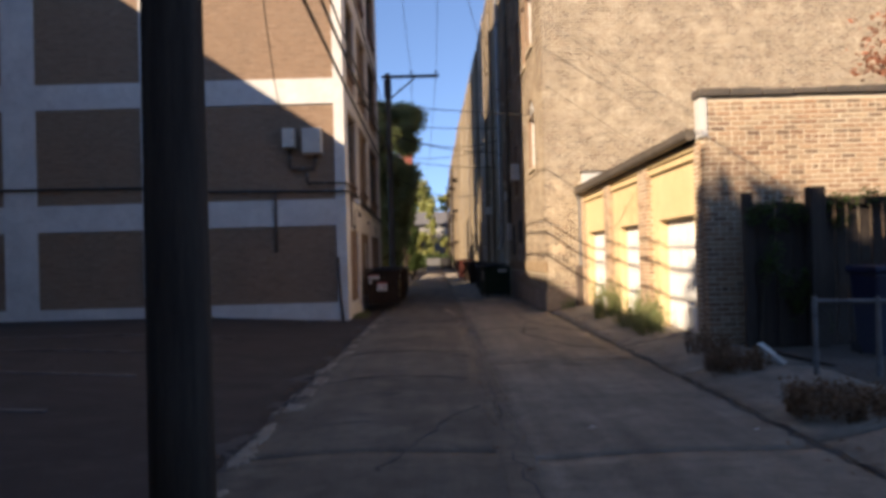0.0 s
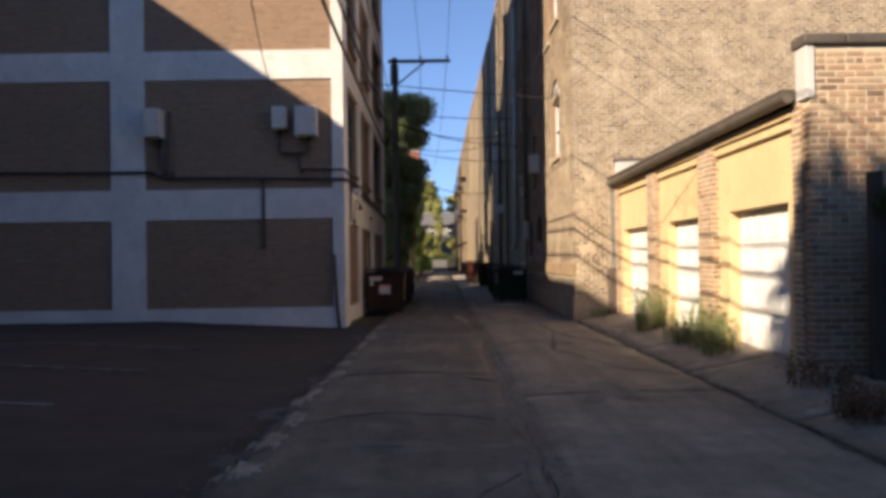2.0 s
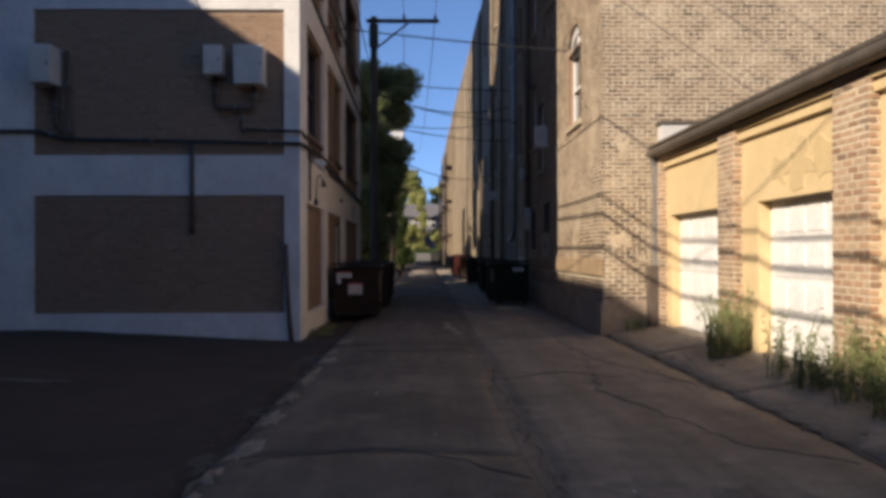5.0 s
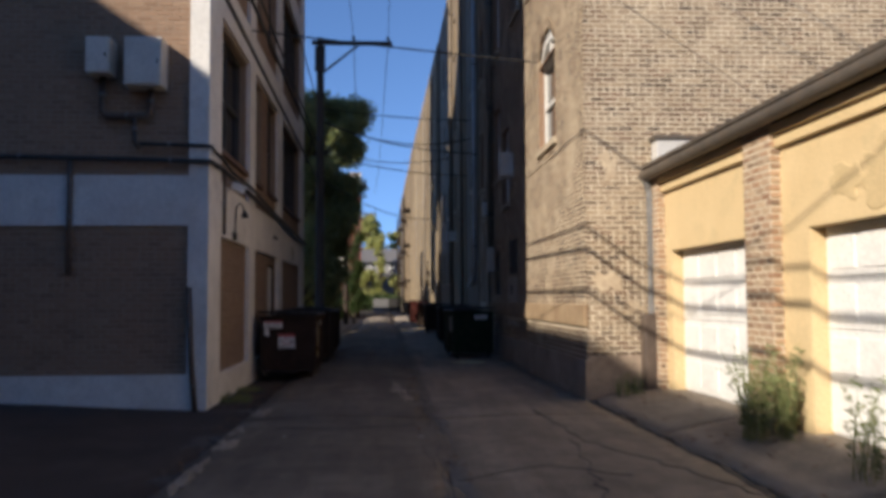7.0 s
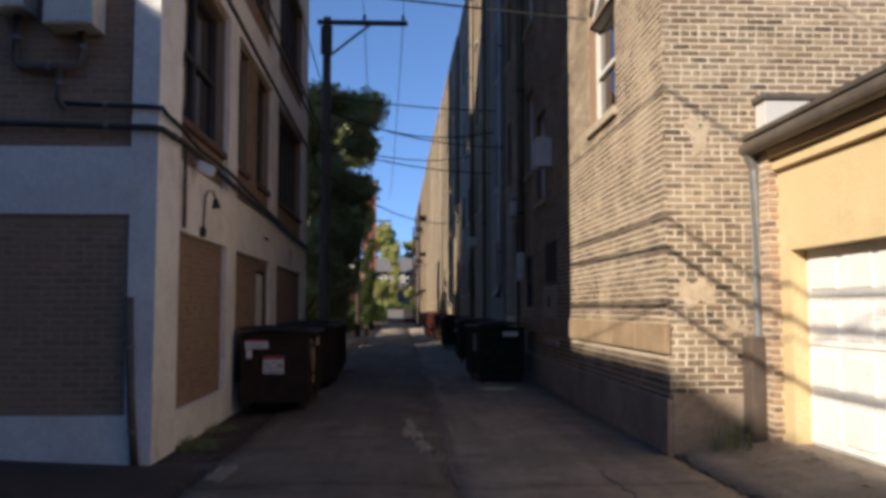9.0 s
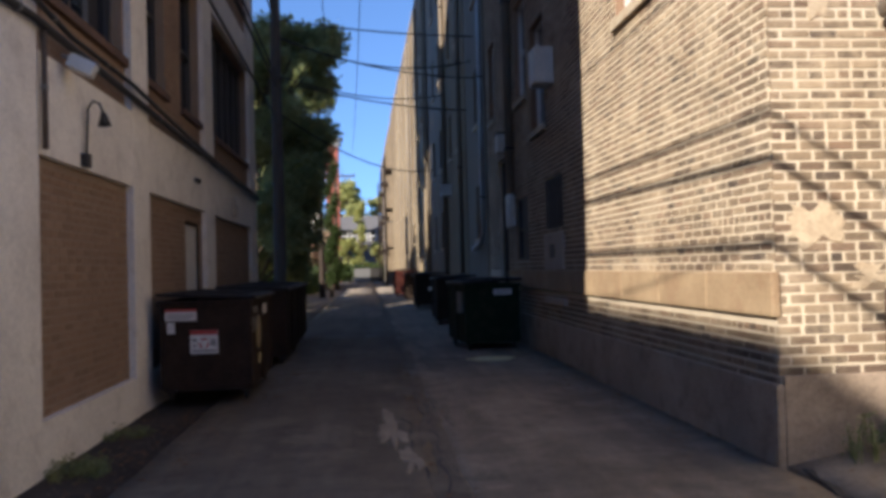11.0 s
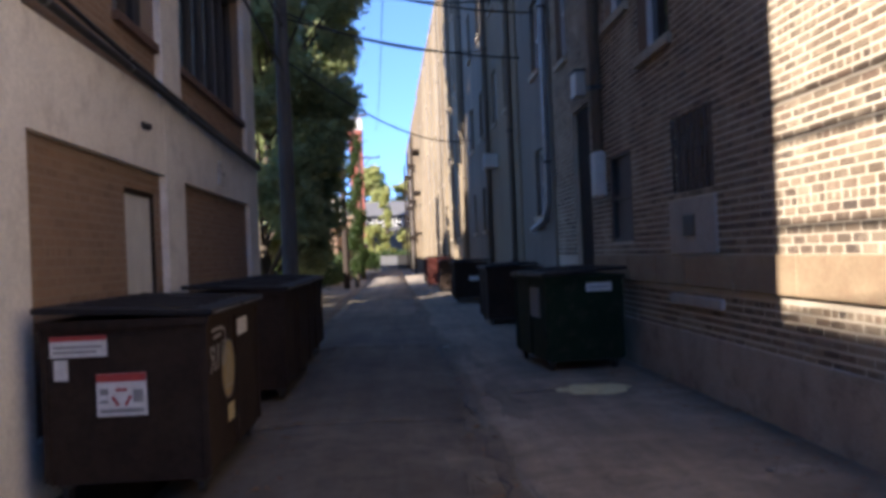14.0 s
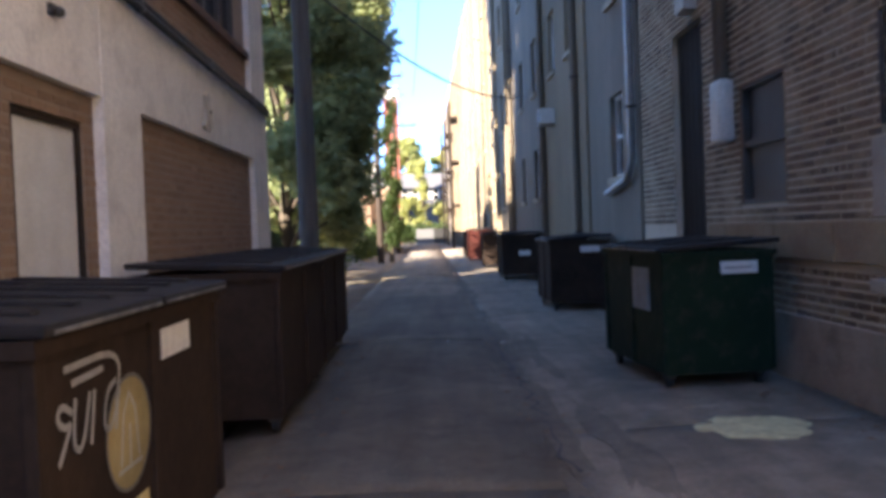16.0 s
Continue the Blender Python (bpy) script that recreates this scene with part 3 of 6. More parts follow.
# ---- the tan brick building on the east side ----
RX, RY, RH = 2.84, 22.35, 14.5
RB = 36.1                                        # its brick part ends here
east = thing("brick_apartment_building", "tall tan common-brick building with a limestone band, dark with soot", "building", (RX, RY, 0))
m_s = SOUTH(RX, RY)
m_w = WEST(RX, RB)
rs_wall = part("wall", boxes((RX + 0.01, 24, RY + 0.003, RY + 0.35, -0.4, RH)), M_MORTAR, east)
U = lambda y: RB - y                             # distance along the west face from its far end
ARCH = (24.35, 25.85, 4.08, 6.12)
SPRING = 5.62
WH = [ARCH, (29.7, 30.8, 3.62, 5.4), (26.2, 27.0, 7.4, 9.3), (31.3, 32.35, 1.5, 2.66), (24.4, 25.8, 7.6, 9.3), (31.2, 32.3, 4.4, 6.2), (31.2, 32.3, 7.6, 9.4), (28.1, 29.1, 7.6, 9.4), (34.8, 35.6, 4.6, 6.3), (34.8, 35.6, 7.8, 9.5), (24.4, 25.8, 10.8, 12.5), (28.1, 29.1, 10.8, 12.5), (31.2, 32.3, 10.8, 12.5), (28.65, 29.8, 1.96, 2.74), (33.42, 34.55, -0.1, 3.6)]
wh = [(U(b), U(a), c, d) for a, b, c, d in WH]
rw_wall = part("wall", wall_with_holes(WEST(RX + 0.003, RB), RB - RY - 0.02, -0.4, RH, 0.3, wh), M_MORTAR, east)
BAND = (1.02, 1.33)
brickwork(rs_wall, m_s, 21.0, 0.62, 11.0, M_TAN, M_TAN1, depth=0.0025, near=(0.02, 1.3, 0.7, 2.4), seed=81)
brickwork(rw_wall, m_w, RB - RY, BAND[1] + 0.01, RH, M_TAN, M_TAN1, openings=wh, depth=0.0025, near=(8.6, 13.3, 1.33, 1.9), seed=82)
brickwork(rw_wall, m_w, RB - RY, 0.55, BAND[0] - 0.01, M_TAN, M_TAN1, openings=wh, depth=0.0025, seed=83)
# cement render at the foot, and the stone band in blocks
foot = bmesh.new()
add_box(foot, RX - 0.035, RX + 0.02, RY - 0.03, RB, -0.4, 0.56, 0.01)
add_box(foot, RX + 0.02, 3.75, RY - 0.035, RY + 0.02, -0.4, 0.62, 0.01)
part("render_plinth", foot, M_PARGE, east, "grey brown cement render at the wall's foot")
part("joint", boxes((RX - 0.018, RX + 0.001, RY + 0.01, 33.25, BAND[0] + 0.01, BAND[1] - 0.01)), M_SILL, east, "dark joint behind the stone band")
y = RY - 0.02
rng = random.Random(5)
while y < 33.2:
    y1 = min(y + rng.uniform(0.95, 1.25), 33.28)
    part("stone", boxes((RX - 0.045, RX + 0.02, y, y1 - 0.018, BAND[0], BAND[1]), bevel=0.014), M_BAND, east)
    y = y1
# windows
for a, b, c, d in WH:
    if (a, c) in ((28.65, 1.96), (33.42, -0.1)):
        continue
    if (a, c) == (ARCH[0], ARCH[2]):
        d = SPRING
    sash(east, WEST(RX, b), b - a, c, d, M_FRAME if c > 3 else M_DARKFRAME, 0.13 if c > 3 else 0.05, pane=None if c > 3 else M_DARKFRAME)
    part("reveal", boxes((RX - 0.001, RX + (0.10 if c > 3 else 0.015), a - 0.002, a + 0.02, c, d), (RX - 0.001, RX + (0.10 if c > 3 else 0.015), b - 0.02, b + 0.002, c, d), (RX - 0.001, RX + (0.10 if c > 3 else 0.015), a + 0.02, b - 0.02, d - 0.02, d + 0.002)), M_BROWN1, east)
    if c > 3:
        part("window_sill", boxes((RX - 0.06, RX + 0.1, a - 0.08, b + 0.08, c - 0.11, c), bevel=0.01), M_STONE, east, "limestone sill")
# segmental brick arch over the near window, a white lunette under it
def arch_z(f):
    return SPRING + (ARCH[3] - SPRING) * math.sqrt(max(0.0, 1 - (2 * f - 1) ** 2)) ** 0.9


def arch_strip(x0, x1, low, high, n=18):
    """A curved sheet with depth: low and high give its edges over 0..1 of the opening's width."""
    bm = bmesh.new()
    rows = []
    for k in range(n + 1):
        f = k / n
        yy = ARCH[0] + f * (ARCH[1] - ARCH[0])
        rows.append([bm.verts.new(q) for q in ((x0, yy, low(f)), (x1, yy, low(f)), (x1, yy, high(f)), (x0, yy, high(f)))])
    for q, t in zip(rows, rows[1:]):
        for k in range(4):
            bm.faces.new((q[k], q[(k + 1) % 4], t[(k + 1) % 4], t[k]))
    bm.faces.new(rows[0])
    bm.faces.new(rows[-1][::-1])
    bmesh.ops.remove_doubles(bm, verts=bm.verts, dist=0.0005)
    bmesh.ops.recalc_face_normals(bm, faces=bm.faces)
    return bm


part("spandrel", arch_strip(RX + 0.004, RX + 0.28, arch_z, lambda f: ARCH[3] + 0.02), M_TAN, east, "brick spandrel over the arch")
lun = part("lunette", arch_strip(RX + 0.17, RX + 0.19, lambda f: SPRING, arch_z), M_GLASS, east, "half-round window light")
part("arched_frame", arch_strip(RX + 0.05, RX + 0.165, lambda f: max(SPRING + 0.001, arch_z(f) - 0.20), arch_z), M_FRAME, lun, "white painted arched frame")
part("mullion", boxes((RX + 0.07, RX + 0.168, 25.06, 25.14, SPRING + 0.06, ARCH[3] - 0.15)), M_FRAME, lun)
part("transom", boxes((RX + 0.06, RX + 0.168, ARCH[0] + 0.02, ARCH[1] - 0.02, SPRING - 0.03, SPRING + 0.06), bevel=0.006), M_FRAME, lun)
for k in range(15):
    f = (k + 0.5) / 15
    yy = ARCH[0] - 0.02 + f * (ARCH[1] - ARCH[0] + 0.04)
    add = bmesh.new()
    mm = pose(RX, yy, arch_z(min(0.97, max(0.03, f))) - 0.01, (0.5 - f) * -95, 0, 0)
    add_box(add, -0.012, 0.10, -0.05, 0.05, 0, 0.21, 0.004, m=mm)
    part("arch_brick", add, M_TAN1, east)
# glass blocks and a patched vent below them
gb = part("glass_block_window", boxes((RX + 0.06, RX + 0.12, 28.65, 29.8, 1.96, 2.74)), M_FROST, east, "dirty glass block window")
for i in range(6):
    for k in range(4):
        part("glass_block", boxes((RX + 0.02, RX + 0.07, 28.665 + 0.186 * i + 0.01, 28.665 + 0.186 * (i + 1) - 0.01, 1.97 + 0.19 * k + 0.01, 1.97 + 0.19 * (k + 1) - 0.01), bevel=0.015), M_FROST, gb)
for i in range(7):
    yy = 28.665 + 0.186 * i
    part("window_bar", boxes((RX - 0.005, RX + 0.022, yy - 0.009, yy + 0.009, 1.97, 2.73)), M_OLDPIPE, gb)
part("vent_patch", boxes((RX - 0.04, RX + 0.01, 28.6, 29.85, 1.345, 1.88), bevel=0.01), M_CEMENT, east, "pale cement patch round a vent")
part("ledge_stone", boxes((RX - 0.05, RX + 0.01, 28.5, 29.9, 0.83, 0.93), bevel=0.012), M_CEMENT, east, "pale stone let into the brick")
part("vent", boxes((RX - 0.055, RX - 0.035, 29.1, 29.4, 1.52, 1.72), bevel=0.005), M_DARKMETAL, east, "small dark square vent")
slot = part("side_door", boxes((RX + 0.095, RX + 0.14, 33.42, 34.55, 0.02, 3.6)), M_DARKWOOD, east, "tall dark brown boarded door set deep in the wall")
for k in range(6):
    part("board", boxes((RX + 0.077, RX + 0.095, 33.43 + 0.187 * k, 33.60 + 0.187 * k, 0.04, 3.58), bevel=0.004), M_DARKWOOD, slot)
part("coping", boxes((RX - 0.06, 24, RY - 0.06, RY + 0.34, RH, RH + 0.14), (RX - 0.06, RX + 0.33, RY + 0.34, RB, RH, RH + 0.14)), M_STONE, east)
part("roof", boxes((RX + 0.33, 24, RY + 0.36, RB, RH - 0.8, RH - 0.6)), M_ROOF, east)


def wall_blot(parent, name, m, u, z, ru, rz, material, label, seed, amp=0.35):
    """An irregular skim of mortar or stain on a wall face; m as for the brickwork."""
    bm = bmesh.new()
    ring = []
    for k in range(28):
        a = k * math.tau / 28
        r = 1 + amp * 1.6 * noise.noise((math.cos(a) * 1.5 + seed, math.sin(a) * 1.5, seed * 0.7)) + amp * noise.noise((math.cos(a) * 4, math.sin(a) * 4, seed))
        ring.append((u + ru * r * math.cos(a), z + rz * r * math.sin(a)))
    low = [bm.verts.new(m @ Vector((p, 0.002, q))) for p, q in ring]
    top = [bm.verts.new(m @ Vector((u + (p - u) * 0.93, -0.0075, z + (q - z) * 0.93))) for p, q in ring]
    for k in range(28):
        bm.faces.new((low[k], low[(k + 1) % 28], top[(k + 1) % 28], top[k]))
    bm.faces.new(top)
    return part(name, bm, material, parent, label)


for k, (u, z, ru, rz) in enumerate(((0.36, 3.30, 0.11, 0.22), (0.30, 1.66, 0.16, 0.15), (0.66, 1.28, 0.13, 0.08))):
    wall_blot(east, "mortar_smear", m_s, u, z, ru, rz, M_SMEAR, "pale smear of patching mortar over the brick", k + 3, 0.6)


# ---- buildings that go on along the east side ----
def row_house(y0, y1, x, h, material, label, wins, storeys, frame_mat=M_FRAME, depth=11, turn=0.0, piers=()):
    b = thing("row_building", label, "building", (x, y0, 0))
    hs = []
    for w0, w1 in wins:
        for s0, s1 in storeys:
            hs.append((y1 - w1, y1 - w0, s0, s1))
    part("wall", wall_with_holes(WEST(x, y1), y1 - y0, -0.4, h, 0.3, hs), material, b)
    for u0, u1, s0, s1 in hs:
        sash(b, WEST(x, y1 - u0), u1 - u0, s0, s1, frame_mat, 0.12)
        part("window_sill", boxes((x - 0.06, x + 0.1, y1 - u1 - 0.06, y1 - u0 + 0.06, s0 - 0.1, s0), bevel=0.008), M_STONE, b)
    part("end_wall", boxes((x + 0.3, x + depth, y0, y0 + 0.3, -0.4, h)), material, b)
    part("end_wall", boxes((x + 0.3, x + depth, y1 - 0.3, y1, -0.4, h)), material, b)
    part("roof", boxes((x + 0.3, x + depth, y0 + 0.3, y1 - 0.3, h - 0.6, h - 0.4)), M_ROOF, b)
    part("coping", boxes((x - 0.06, x + 0.3, y0, y1, h, h + 0.14)), M_STONE, b)
    for y in piers:
        part("pier", boxes((x - 0.13, x + 0.002, y, y + 0.55, -0.3, h - 0.3), bevel=0.01), material, b)
    b.matrix_basis = pose(x, y0, 0, 0, 0, turn)
    return b


ST = [(2.1, 3.4), (4.9, 6.3), (8.0, 9.5), (11.1, 12.6)]
row_house(36.11, 39.8, 2.80, 14.4, M_GREY, "grey painted brick building with white sash windows", [(37.1, 37.95)], ST)
row_house(39.81, 45.3, 2.76, 14.3, M_OCHRE, "ochre painted brick building, grimy and dark", [(41.0, 41.9), (43.4, 44.3)], ST[1:])
row_house(45.31, 52.8, 2.72, 14.3, M_GREY, "long grey painted brick building with air conditioners", [(46.4, 47.3), (49.4, 50.3)], ST)
BEND = 0.69                                      # the alley bears slightly to the west from here on
row_x = lambda y: 2.66 - math.tan(radians(BEND)) * max(0.0, y - 52.81)
row_house(52.81, 74.0, row_x(52.81), 14.2, M_CREAM, "weathered cream brick building in full sun", [(55.2, 56.0), (59.4, 60.2), (63.0, 63.8), (67.0, 67.8), (71.0, 71.8)], ST, turn=BEND, piers=(53.2, 57.3, 61.2, 65.1, 69.0, 73.0))
row_house(74.01, 90.0, row_x(74.01), 14.3, M_CREAM, "weathered cream brick building with shallow piers", [(76, 77), (80, 81), (84, 85), (87.6, 88.4)], ST, turn=BEND, piers=(78.2, 82.2, 86.2))
row_house(90.01, 106.0, row_x(90.01), 14.0, M_OCHRE, "ochre brick building with dark windows", [(93, 94.2), (97, 98.2), (101, 102.2)], ST, turn=BEND, piers=(90.6, 95.2, 99.4, 104.0))
row_house(106.01, 124.0, row_x(106.01), 13.7, M_GREY, "grey brick building towards the alley's end", [(109, 110.4), (113, 114.4), (117, 118.4)], ST, turn=BEND)


def shade_porch(y0, y1, x):
    """A stack of dark timber galleries on a back wall, added to stand in for shade there."""
    p = thing("shade_porch", "dark three-storey timber porch added for the facade's shade", "porch", (x, y0, 0), group="back porches")
    for z in (3.2, 6.4, 9.6):
        part("deck", boxes((x - 0.75, x - 0.01, y0, y1, z - 0.16, z)), M_OLDWOOD, p)
        part("rail", boxes((x - 0.75, x - 0.68, y0 + 0.1, y1 - 0.1, z + 0.92, z + 1.0)), M_OLDWOOD, p)
        for k in range(int((y1 - y0) / 0.3)):
            part("baluster", boxes((x - 0.735, x - 0.695, y0 + 0.15 + 0.3 * k, y0 + 0.19 + 0.3 * k, z, z + 0.92)), M_OLDWOOD, p)
    for y in (y0, (y0 + y1) / 2, y1):
        part("post", boxes((x - 0.78, x - 0.64, y - 0.07, y + 0.07, -0.15, 10.7)), M_OLDWOOD, p)


# invented porches that darken the far facade like shaded bays
for y in (86.5, 97.0, 108.0):
    shade_porch(y, y + 3.2, row_x(y))

# ---- garages ----
GX, GY0, GY1 = 3.85, 11.9, 22.33
garage = thing("garage_row", "row of three yellow garages with brick piers and white doors", "garage", (GX, GY0, 0.2))
DOORS = [(12.72, 14.78), (15.98, 18.0), (19.3, 21.72)]
DZ = 2.05
gm = WEST(GX, GY1)
gh = [(GY1 - b, GY1 - a, 0.0, DZ) for a, b in DOORS]
part("wall", wall_with_holes(gm, GY1 - GY0 - 0.25, -0.2, 3.08, 0.25, gh), M_YELLOW, garage, "yellow painted garage front")
for a, b in DOORS:
    dm = pose(GX + 0.17, a, 0)
    d = part("garage_door", boxes((GX + 0.18, GX + 0.23, a, b, 0.0, DZ)), M_DOORWHITE, garage, "white panelled sectional garage door")
    hh = (DZ - 0.22) / 4
    for k in range(4):
        z0 = 0.22 + hh * k
        part("door_section", boxes((GX + 0.155, GX + 0.18, a + 0.01, b - 0.01, z0 + 0.004, z0 + hh - 0.004), bevel=0.006), M_DOORWHITE, d)
        for j in range(4):
            w = (b - a - 0.1) / 4
            y0 = a + 0.05 + w * j
            part("raised_panel", boxes((GX + 0.143, GX + 0.156, y0 + 0.05, y0 + w - 0.05, z0 + 0.07, z0 + hh - 0.07), bevel=0.006), M_DOORWHITE, d)
for k, (y, z, ru, rz) in enumerate(((17.3, 2.36, 0.30, 0.17), (16.8, 2.40, 0.34, 0.24), (16.2, 2.42, 0.3, 0.22))):
    wall_blot(garage, "water_stain", gm, GY1 - y, z, ru, rz, M_YSTAIN, "darker water stain on the yellow paint", k + 51, 0.5)
piers = [(21.95, 22.33), (18.52, 19.14), (15.18, 15.86), (12.12, 12.34)]
for a, b in piers:
    p = part("pier", boxes((GX - 0.10, GX + 0.02, a, b, -0.2, 3.1)), M_MORTAR, garage)
    brickwork(p, WEST(GX - 0.10, b), b - a, 0.12, 3.1, M_ORANGE, M_ORANGE1, depth=0.004, near=(0, 1, 0.3, 2.6) if a in (18.52, 15.18) else None, count=120, seed=int(a * 10), headers=0)
    brickwork(p, SOUTH(GX - 0.10, a), 0.115, 0.12, 3.1, M_ORANGE, M_ORANGE1, seed=int(a * 10) + 1, headers=0)
for a, b in ((12.34, 15.18), (15.86, 18.52), (19.14, 21.95)):
    part("corbel", boxes((GX - 0.06, GX + 0.01, a, b, 2.86, 2.95), (GX - 0.10, GX + 0.01, a, b, 2.98, 3.08), bevel=0.006), M_YELLOW, garage, "stepped yellow painted corbel under the eave")
end_wall = part("end_wall", boxes((GX - 0.07, 10.2, GY0 + 0.004, GY0 + 0.25, -0.2, 3.66)), M_MORTAR, garage)
brickwork(end_wall, SOUTH(GX - 0.08, GY0), 6.4, 0.15, 3.66, M_ORANGE, M_ORANGE1, depth=0.004, near=(0.05, 1.6, 1.7, 3.2), seed=91)
brickwork(end_wall, WEST(GX - 0.07, GY0 + 0.25), 0.24, 0.15, 3.1, M_ORANGE, M_ORANGE1, seed=92, headers=0)
part("pier_cap", boxes((GX - 0.12, GX - 0.03, GY0 - 0.02, GY0 + 0.27, 3.1, 3.68), bevel=0.01), M_SIDING, garage, "white painted end block")
rng = random.Random(8)
x = GX - 0.15
while x < 10.1:
    bm = bmesh.new()
    add_box(bm, x, x + 0.44, GY0 - 0.06, GY0 + 0.31, 3.66 + rng.uniform(0, 0.012), 3.76 + rng.uniform(-0.01, 0.02), 0.02)
    part("coping_tile", bm, M_GUTTER, garage, "dark clay coping tile")
    x += 0.45
part("roof", boxes((GX + 0.02, 10.2, GY0 + 0.26, GY1 - 0.26, 3.1, 3.26)), M_ROOF, garage)
gut = bmesh.new()
add_box(gut, GX - 0.27, GX + 0.06, GY0 + 0.27, GY1 - 0.12, 3.20, 3.25, 0.01)
add_cyl(gut, (GX - 0.2, GY0 + 0.27, 3.17), (GX - 0.2, GY1 - 0.08, 3.12), 0.075, 0.075, 14)
part("gutter", gut, M_GUTTER, garage, "dark weathered half-round gutter")
part("downpipe", tube([(GX - 0.2, GY1 - 0.15, 3.1), (GX - 0.12, GY1 - 0.12, 2.9), (GX - 0.12, GY1 - 0.12, 1.15)], 0.058, 10), M_DULLSTEEL, garage, "galvanised downpipe")
part("pipe_guard", boxes((GX - 0.26, GX - 0.1, GY1 - 0.24, GY1 - 0.01, 0.1, 1.2), bevel=0.02), M_OLDPIPE, garage, "dark steel guard round the downpipe's foot")
part("parapet", boxes((GX - 0.05, 6.5, GY1 - 0.25, GY1, 3.26, 3.62), bevel=0.01), M_SIDING, garage, "white painted parapet")
part("parapet_coping", boxes((GX - 0.09, 6.5, GY1 - 0.28, GY1, 3.62, 3.68), bevel=0.01), M_GUTTER, garage)


# ---- poles, wires ----
def utility_pole(x, y, h, r, arm=None, label="dark creosoted wooden utility pole", wood=M_POLE):
    p = thing("utility_pole", label, "utility pole", (x, y, -0.1))
    lean = 0.0
    part("shaft", tube([(x - lean * h * (1 - k / 8), y, -0.4 + (h + 0.4) * k / 8) for k in range(9)], [r * (1.12 - 0.32 * k / 8) for k in range(9)], 16), wood, p, "", True)
    if arm:
        x0, x1, z = arm
        part("crossarm", boxes((x0, x1, y - 0.14, y - 0.02, z - 0.06, z + 0.06), bevel=0.01), M_POLE, p)
        part("brace", rod(((x + 0.05, y - 0.16, z - 1.0), (x + (x1 - x) * 0.55, y - 0.16, z - 0.05)), r=0.035), M_DARKMETAL, p)
        for u in (0.52, 0.95):
            xx = x0 + (x1 - x0) * u
            bm = bmesh.new()
            add_cyl(bm, (xx, y - 0.08, z + 0.05), (xx, y - 0.08, z + 0.12), 0.02)
            add_cyl(bm, (xx, y - 0.08, z + 0.11), (xx, y - 0.08, z + 0.22), 0.055, 0.04)
            part("insulator", bm, M_DARKMETAL, p)
    return p


utility_pole(-1.36, 4.43, 9.6, 0.155, label="thick dark wooden utility pole beside the alley")
far_pole = utility_pole(-2.02, 37.0, 9.6, 0.14, (-2.28, 0.22, 9.44), "tall grey weathered utility pole with a crossarm", M_GREYPOLE)
part("transformer_bracket", boxes((-2.18, -1.86, 36.80, 36.86, 8.5, 9.3)), M_DARKMETAL, far_pole)


# ---- what closes the place to the west: an unseen wall, added so that its roof line throws the long shadow ----
WX, WH0 = -13.0, 11.82
lot_wall = thing("shadow_building", "unseen plain building that casts the long shadow over the lot", "building", (WX, 0, 0))
part("wall", boxes((WX - 9, WX, -7.6, 22.4, -0.4, WH0)), M_BROWN, lot_wall)
part("coping", boxes((WX - 9, WX + 0.02, -7.6, 22.4, WH0, WH0 + 0.06)), M_STONE, lot_wall)


# ---- wires ----
def cable(points, r, label="thin black overhead cable"):
    return solid("cable", tube(points, r, 6), M_RUBBER, label, "cable", group="overhead cables")


for (xa, za), (yb, zb), sag in (((-1.9, 7.35), (38.0, 7.25), 0.08), ((-1.9, 6.95), (38.5, 6.75), 0.42), ((-1.9, 6.9), (37.6, 6.1), 0.22), ((-1.9, 5.9), (39.5, 5.65), 0.15), ((-1.9, 5.1), (50.0, 5.3), 0.55), ((-1.9, 6.0), (46.0, 7.4), 0.3)):
    cable(wire((xa, 36.9, za), (2.83, yb, zb), sag), 0.018, "black service cable crossing the alley")
for xa in (-0.98, 0.10):
    cable(wire((xa + 0.3, -6.0, 11.6), (xa, 36.92, 9.62), 0.9, 24), 0.008, "thin overhead power wire along the alley")
    cable(wire((xa, 36.92, 9.62), (xa - 1.0, 74.0, 9.3), 1.0, 24), 0.012, "thin overhead power wire along the alley")
cable(wire((-2.4, 26.0, 6.32), (2.86, 26.0, 5.80), 0.02), 0.015, "black service cable crossing the alley")
cable(wire((-1.36, 4.43, 9.4), (2.86, 33.5, 6.3), 0.35, 24), 0.007, "thin service wire slanting across the alley")
# telephone cables from pole to pole along the white-banded building
for za, zb, r in ((5.25, 6.0, 0.019), (4.86, 5.78, 0.026), (4.42, 4.96, 0.025), (6.70, 7.25, 0.014)):
    cable(wire((-1.36, 4.6, za), (-2.0, 36.9, zb), 0.03, 24), r, "thick black cable strung along the alley")
cable(wire((-1.36, 4.43, 9.2), (-4.1, 22.44, 5.6), 1.1), 0.011, "slack black service drop to the painted band")

# ---- services on the white-banded building ----
def wall_box(x0, x1, z0, z1, depth, label="beige painted steel utility box on the wall"):
    b = thing("utility_box", label, "utility box", (x0, LY, z0), group="utility boxes")
    part("body", boxes((x0, x1, LY - depth, LY + 0.05, z0, z1), bevel=0.012), M_BOX, b)
    part("cover", boxes((x0 + 0.02, x1 - 0.02, LY - depth - 0.012, LY - depth, z0 + 0.02, z1 - 0.02), bevel=0.004), M_BOX, b)
    part("latch", boxes((x1 - 0.06, x1 - 0.04, LY - depth - 0.025, LY - depth - 0.01, (z0 + z1) / 2 - 0.03, (z0 + z1) / 2 + 0.03)), M_DARKMETAL, b)
    return b


